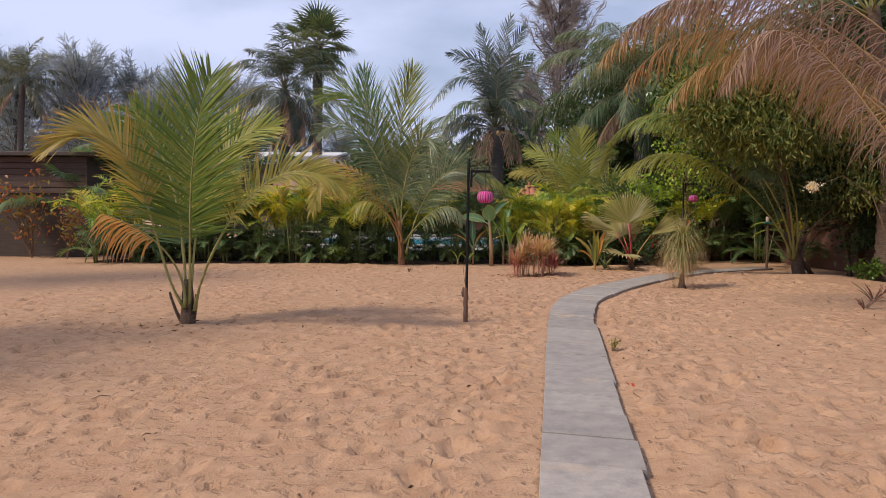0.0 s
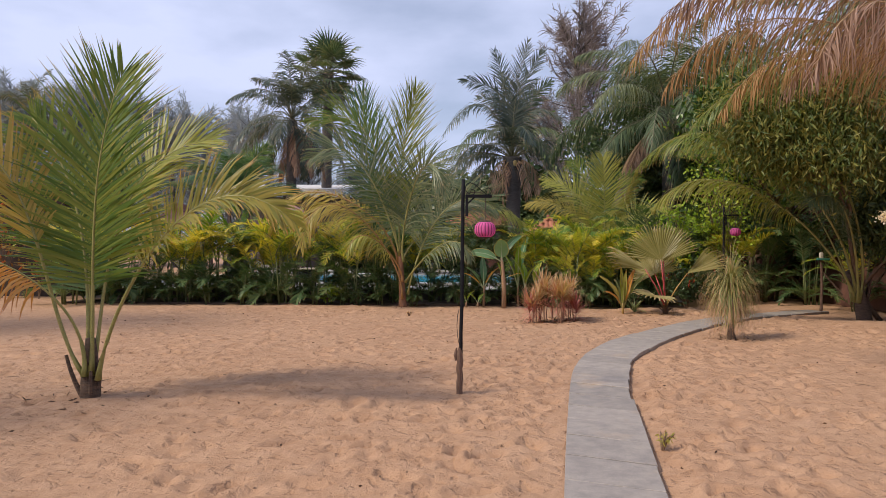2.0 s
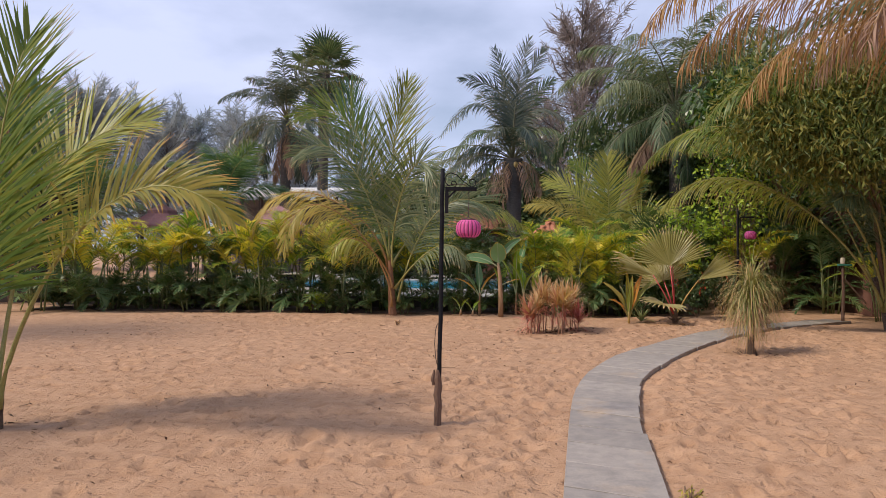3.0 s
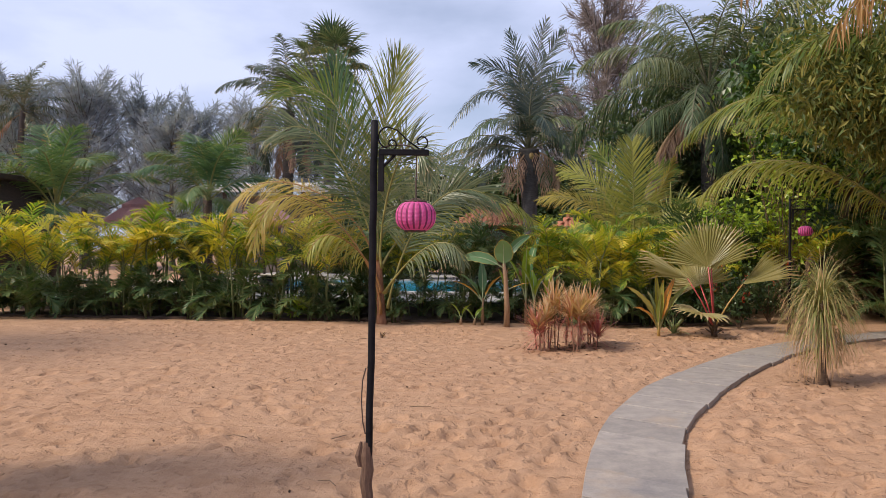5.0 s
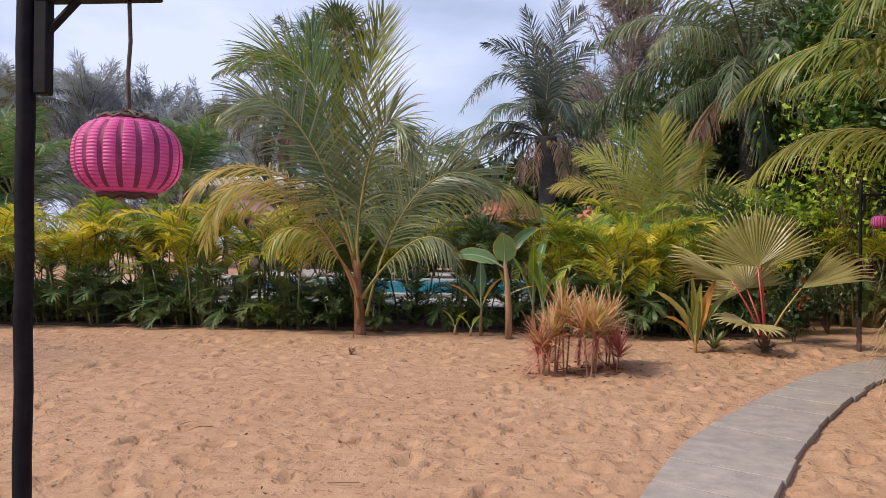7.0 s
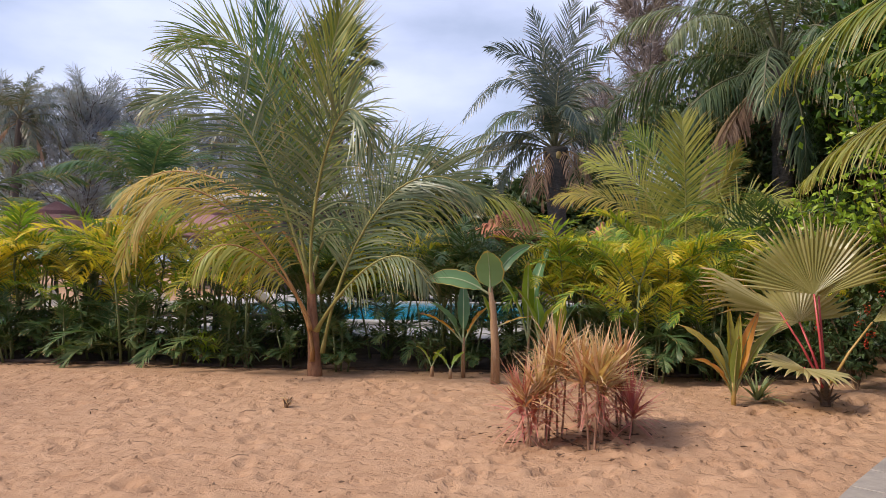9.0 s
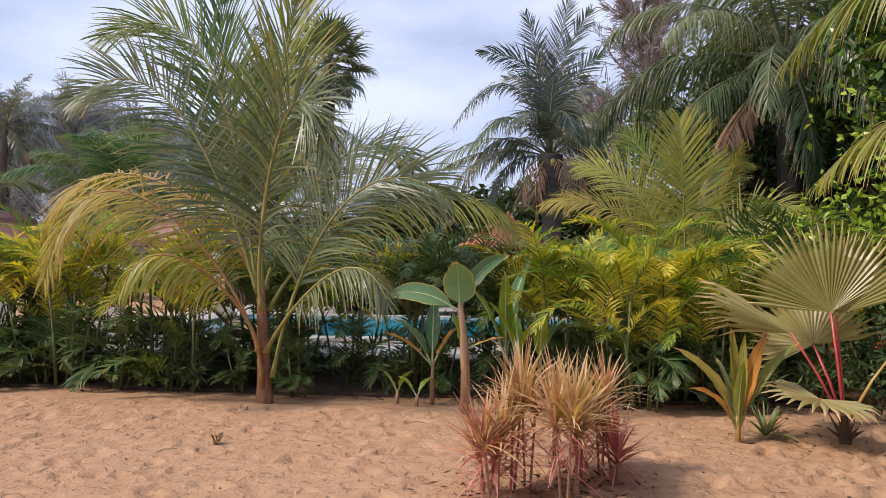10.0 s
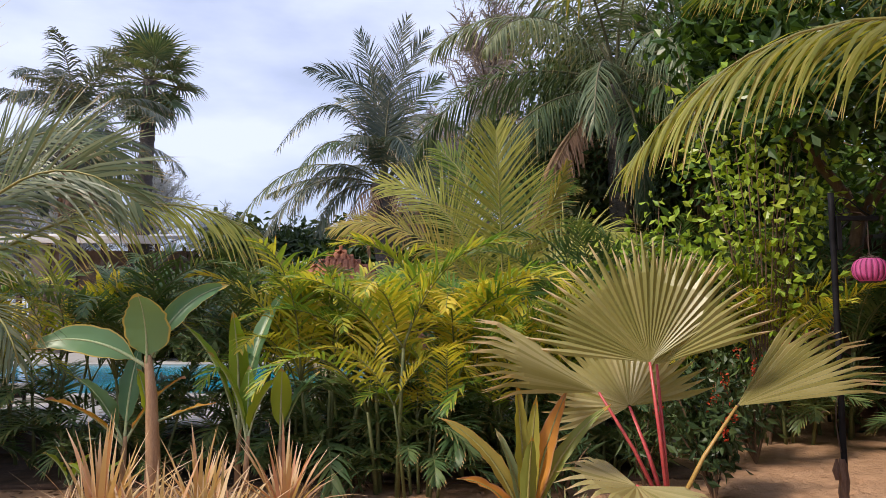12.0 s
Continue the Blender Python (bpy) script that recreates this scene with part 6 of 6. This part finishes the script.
shrub((6.7, 24.4, 0.0), "climber with large bright green leaves among the palms", 120, (0.9, 0.5, 3.3), M_LILY, 800, (0.14, 0.085), 12, category="climber")
shrub((8.3, 24.6, 0.0), "tall climber with large bright green leaves among the palms", 121, (1.5, 0.6, 6.2), M_LILY, 1300, (0.14, 0.085), 16, category="climber")
lt2 = thing("leaf_litter", (0, 0, 0), "dry fallen leaves under the cordylines and hedge", "litter", kind="stuff")
q = np.random.default_rng(97)
xy = np.concatenate([np.array([2.4, 18.5]) + q.normal(0, 1, (260, 2)) * np.array([0.5, 0.38]), np.stack([q.uniform(-10, 6, 700), 22.1 + q.gamma(2, 0.35, 700)], axis=1), np.array([5.35, 20.4]) + q.normal(0, 0.35, (50, 2)), np.array([5.14, 15.5]) + q.normal(0, 0.22, (60, 2)), np.array([-3.49, 9.86]) + q.normal(0, 0.3, (40, 2))])
c = np.array([(x, y, sand_at(x, y) + 0.012) for x, y in xy])
v, f, uv = leaf_cloud(q, c, 0.09, 0.018, 0.05, np.array([1, 1, 0.2]))
piece("dry_leaf_scatter", mesh_from("dry_leaf_scatter", v, f, M_PEBBLE, uv), lt2)

# ---- trees ----
tree("shade_tree", (10.8, 35.5, 0), "high dark shade tree over the palms", "tree", 88, 15.5, (M_SHRUB, M_BARK), 4, (0, 0), 44, 0.6, (0.26, 0.12), 0.3, (3, 4), 0.8, 0.1, 0.22, lowest=5.0)
tree("almond_tree", (10.0, 25.6, 0), "dense almond tree with large glossy green leaves", "tree", 80, 10.5, (M_ALMOND, M_BARK), 4, (-0.05, 0), 34, 0.42, (0.24, 0.12), 0.2, (3, 4), 0.75, 0.2, 0.16)
tree("almond_tree", (10.6, 28.5, 0), "dense shade tree with large dark leaves", "tree", 81, 10.5, (M_ALMOND, M_BARK), 4, (0, 0), 34, 0.5, (0.24, 0.12), 0.2, (3, 4), 0.8, 0.15, 0.2)
tree("shade_tree", (12.6, 22.5, 0), "tall shade tree behind the garden wall", "tree", 82, 12.5, (M_SHRUB, M_BARK), 4, (-0.1, 0), 34, 0.5, (0.2, 0.09), 0.3, (3, 4), 0.8, 0.1, 0.2, lowest=3.2)
tree("shade_tree", (12.8, 17.5, 0), "tall shade tree behind the garden wall", "tree", 83, 8.5, (M_SHRUB, M_BARK), 4, (-0.1, 0), 34, 0.5, (0.2, 0.09), 0.3, (3, 4), 0.8, 0.1, 0.2, lowest=3.2)
tree("shade_tree", (7.4, 34.5, 0), "dark leafy tree between the coconut palms", "tree", 87, 11.0, (M_SHRUB, M_BARK), 4, (0, 0), 60, 0.6, (0.22, 0.1), 0.3, (3, 4), 0.8, 0.1, 0.2, lowest=2.0)
wt = tree("narrow_leaf_tree", (9.7, 18.9, 0), "bushy tree with narrow drooping leaves over the path", "tree", 84, 6.8, (M_WILLOW, M_BARK), 4, (-0.42, -0.1), 80, 0.42, (0.16, 0.04), 1.3, (3, 4), 0.75, 0.3, 0.06, lowest=1.5, first=0.36)
tree("shade_tree", (10.5, 18.6, 0), "dark dense bush in front of the red wall", "tree", 89, 4.6, (M_SHRUB, M_BARK), 4, (-0.1, 0), 60, 0.34, (0.14, 0.06), 0.5, (3, 4), 0.85, 0.15, 0.06, lowest=0.5)



def casuarina(place, seed, h, mat, label, needles=9000, wide=0.36):
    """A feathery casuarina: rising thin branches hung with wisps of needles, the outline ragged."""
    q = np.random.default_rng(seed)
    t = thing("casuarina", place, label, "tree", "far casuarinas")
    lines = [(np.array([(0, 0, -0.3), (0.1, 0, h * 0.4), (0.2, 0.1, h * 0.93)]), [0.3, 0.2, 0.03])]
    segs = []
    for i in range(95):
        u = q.uniform(0.1, 0.97) ** 0.85
        az, el = q.uniform(0, 6.28), radians(q.uniform(15, 62))
        ln = h * wide * (1.0 - 0.62 * u ** 2) * q.uniform(0.45, 1.3)
        p0 = np.array([0.2 * u, 0.1 * u, h * 0.93 * u])
        d = np.array([math.cos(az) * math.cos(el), math.sin(az) * math.cos(el), math.sin(el)])
        p1 = p0 + d * ln * 0.55
        p2 = p1 + unit(d + np.array([0, 0, 0.5])) * ln * 0.45
        lines.append((np.array([p0, p1, p2]), [0.05, 0.03, 0.01]))
        segs.append((p0, p1, p2))
    v, f = tubes(lines, 5)
    piece("trunk", mesh_from("trunk", v, f, M_BARK_GREY), t)
    S = np.array(segs)
    k, u = q.integers(0, len(S), needles), q.uniform(0.15, 1.08, needles)[:, None]
    a = np.where(u < 0.55, S[k, 0] + (S[k, 1] - S[k, 0]) * u / 0.55, S[k, 1] + (S[k, 2] - S[k, 1]) * (u - 0.55) / 0.45)
    bd = unit(S[k, 2] - S[k, 0])
    c = a + q.normal(0, 0.16, (needles, 3)) * (1.3 - 0.6 * u)
    d = unit(bd * 0.9 + q.normal(0, 0.6, (needles, 3)) + np.array([0, 0, 0.25]))
    sd = unit(np.cross(d, q.normal(0, 1, (needles, 3))))
    v, f, uv = strips(q, c, d, sd, 0.75 * q.uniform(0.5, 1.3, needles), 0.055, 0.5, 2, (0.5, 1.0, 0.1))
    piece("crown", mesh_from("crown", v, f, mat, uv), t)
    return t


casu = casuarina((-30, 60, 0), 90, 14.8, M_CASU_HAZE, "grey-green casuarina in the far treeline, haze painted into its colour")
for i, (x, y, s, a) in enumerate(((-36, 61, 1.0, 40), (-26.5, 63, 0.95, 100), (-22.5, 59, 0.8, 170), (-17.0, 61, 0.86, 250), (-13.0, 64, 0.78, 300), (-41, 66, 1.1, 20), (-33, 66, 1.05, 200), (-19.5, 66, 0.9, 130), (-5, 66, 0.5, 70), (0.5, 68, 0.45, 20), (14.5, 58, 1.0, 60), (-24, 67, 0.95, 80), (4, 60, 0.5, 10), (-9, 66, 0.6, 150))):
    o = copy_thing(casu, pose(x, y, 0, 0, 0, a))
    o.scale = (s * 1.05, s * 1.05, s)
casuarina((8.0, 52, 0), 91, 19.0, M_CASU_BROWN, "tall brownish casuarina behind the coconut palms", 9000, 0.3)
casuarina((5.6, 56, 0), 92, 13.0, M_CASU_HAZE, "grey-green casuarina in the far treeline, haze painted into its colour", 7000, 0.34)
far_bush = tree("far_shrub", (0.2, 47.5, 0), "dense green bush beyond the pool", "shrub", 86, 4.2, (M_SHRUB, M_BARK), 4, (0, 0), 40, 0.4, (0.3, 0.13), 0.1, (3, 4), 0.9, 0.05, 0.08, "bushes beyond the pool")
for x, y, s, a in ((3.4, 46.5, 1.0, 60), (6.4, 45, 1.1, 140), (9.5, 43.5, 1.2, 200), (-3.4, 48, 0.95, 280), (-6.8, 47.5, 0.9, 30), (12.5, 42, 1.3, 110), (7.0, 34, 1.25, 40), (9.4, 33, 1.4, 230), (11.6, 31.5, 1.4, 320), (5.6, 29.0, 0.8, 20), (-0.2, 38.4, 0.85, 190), (-2.6, 39.5, 0.9, 80), (-5.0, 40.5, 0.9, 260), (2.0, 52, 2.0, 10), (-1.5, 54, 2.0, 100), (5.0, 53, 2.0, 200), (-5.0, 55, 1.9, 300), (5.4, 40, 0.75, 310)):
    o = copy_thing(far_bush, pose(x, y, 0, 0, 0, a))
    o.scale = (s, s, s)

# timber post with a small cap lamp by the low palm
gp = thing("garden_light_post", (9.6, 21.4, 0), "thin timber post with small green-capped light", "post")
v, f = tube([(0, 0, -0.1), (0.02, 0, 0.7), (0.0, 0, 1.35)], [0.04, 0.035, 0.03], 7)
piece("post", mesh_from("post", v, f, M_STAKE), gp)
part("cap", box((0.32, 0.1, 0.05), (0.05, 0, 1.36), 0.01), M_SIGN, gp)
part("lamp_body", box((0.09, 0.09, 0.16), (0.0, 0, 1.46), 0.02), M_CUSHION, gp)
v, f = tube([(0.02, 0, 1.05), (0.5, -0.1, 0.45)], [0.02, 0.02], 6)
piece("stay", mesh_from("stay", v, f, M_STAKE), gp)

# ---- litter on the sand ----
q = np.random.default_rng(95)
lt = thing("leaf_litter", (0, 0, 0), "scattered dry leaves and bits on the sand", "litter", kind="stuff")
xy = np.stack([q.uniform(-7.5, 9, 420), q.uniform(2.6, 21.8, 420)], axis=1)
_, dd = from_path(xy[:, 0], xy[:, 1])
xy = xy[dd > 0.4]
c = np.array([(x, y, sand_at(x, y) + 0.012) for x, y in xy])
v, f, uv = leaf_cloud(q, c, 0.045, 0.022, 0.05, np.array([1, 1, 0.25]))
piece("dry_leaf_scatter", mesh_from("dry_leaves", v, f, M_PEBBLE, uv), lt)
lines = []
for i in range(70):
    x, y = q.uniform(-7, 8.6), q.uniform(2.8, 21.5)
    z, a, ln = sand_at(x, y) + 0.012, q.uniform(0, 6.28), q.uniform(0.06, 0.26)
    lines.append((np.array([(x, y, z), (x + ln * 0.5 * math.cos(a), y + ln * 0.5 * math.sin(a), z + 0.012), (x + ln * math.cos(a + 0.3), y + ln * math.sin(a + 0.3), z)]), [0.004, 0.004, 0.002]))
v, f = tubes(lines, 4)
piece("twig_scatter", mesh_from("twigs", v, f, M_TWIG), lt)
pet = thing("fallen_petal", (1.72, 6.55, 0.0), "tiny pink petal on the sand", "petal")
v, f, uv = leaf_cloud(q, [(0, 0, 0.012), (0.01, 0.02, 0.012)], 0.05, 0.035, 0.0, np.array([1, 1, 0.2]))
piece("petal", mesh_from("petal", v, f, M_FLOWER_RED, uv), pet)
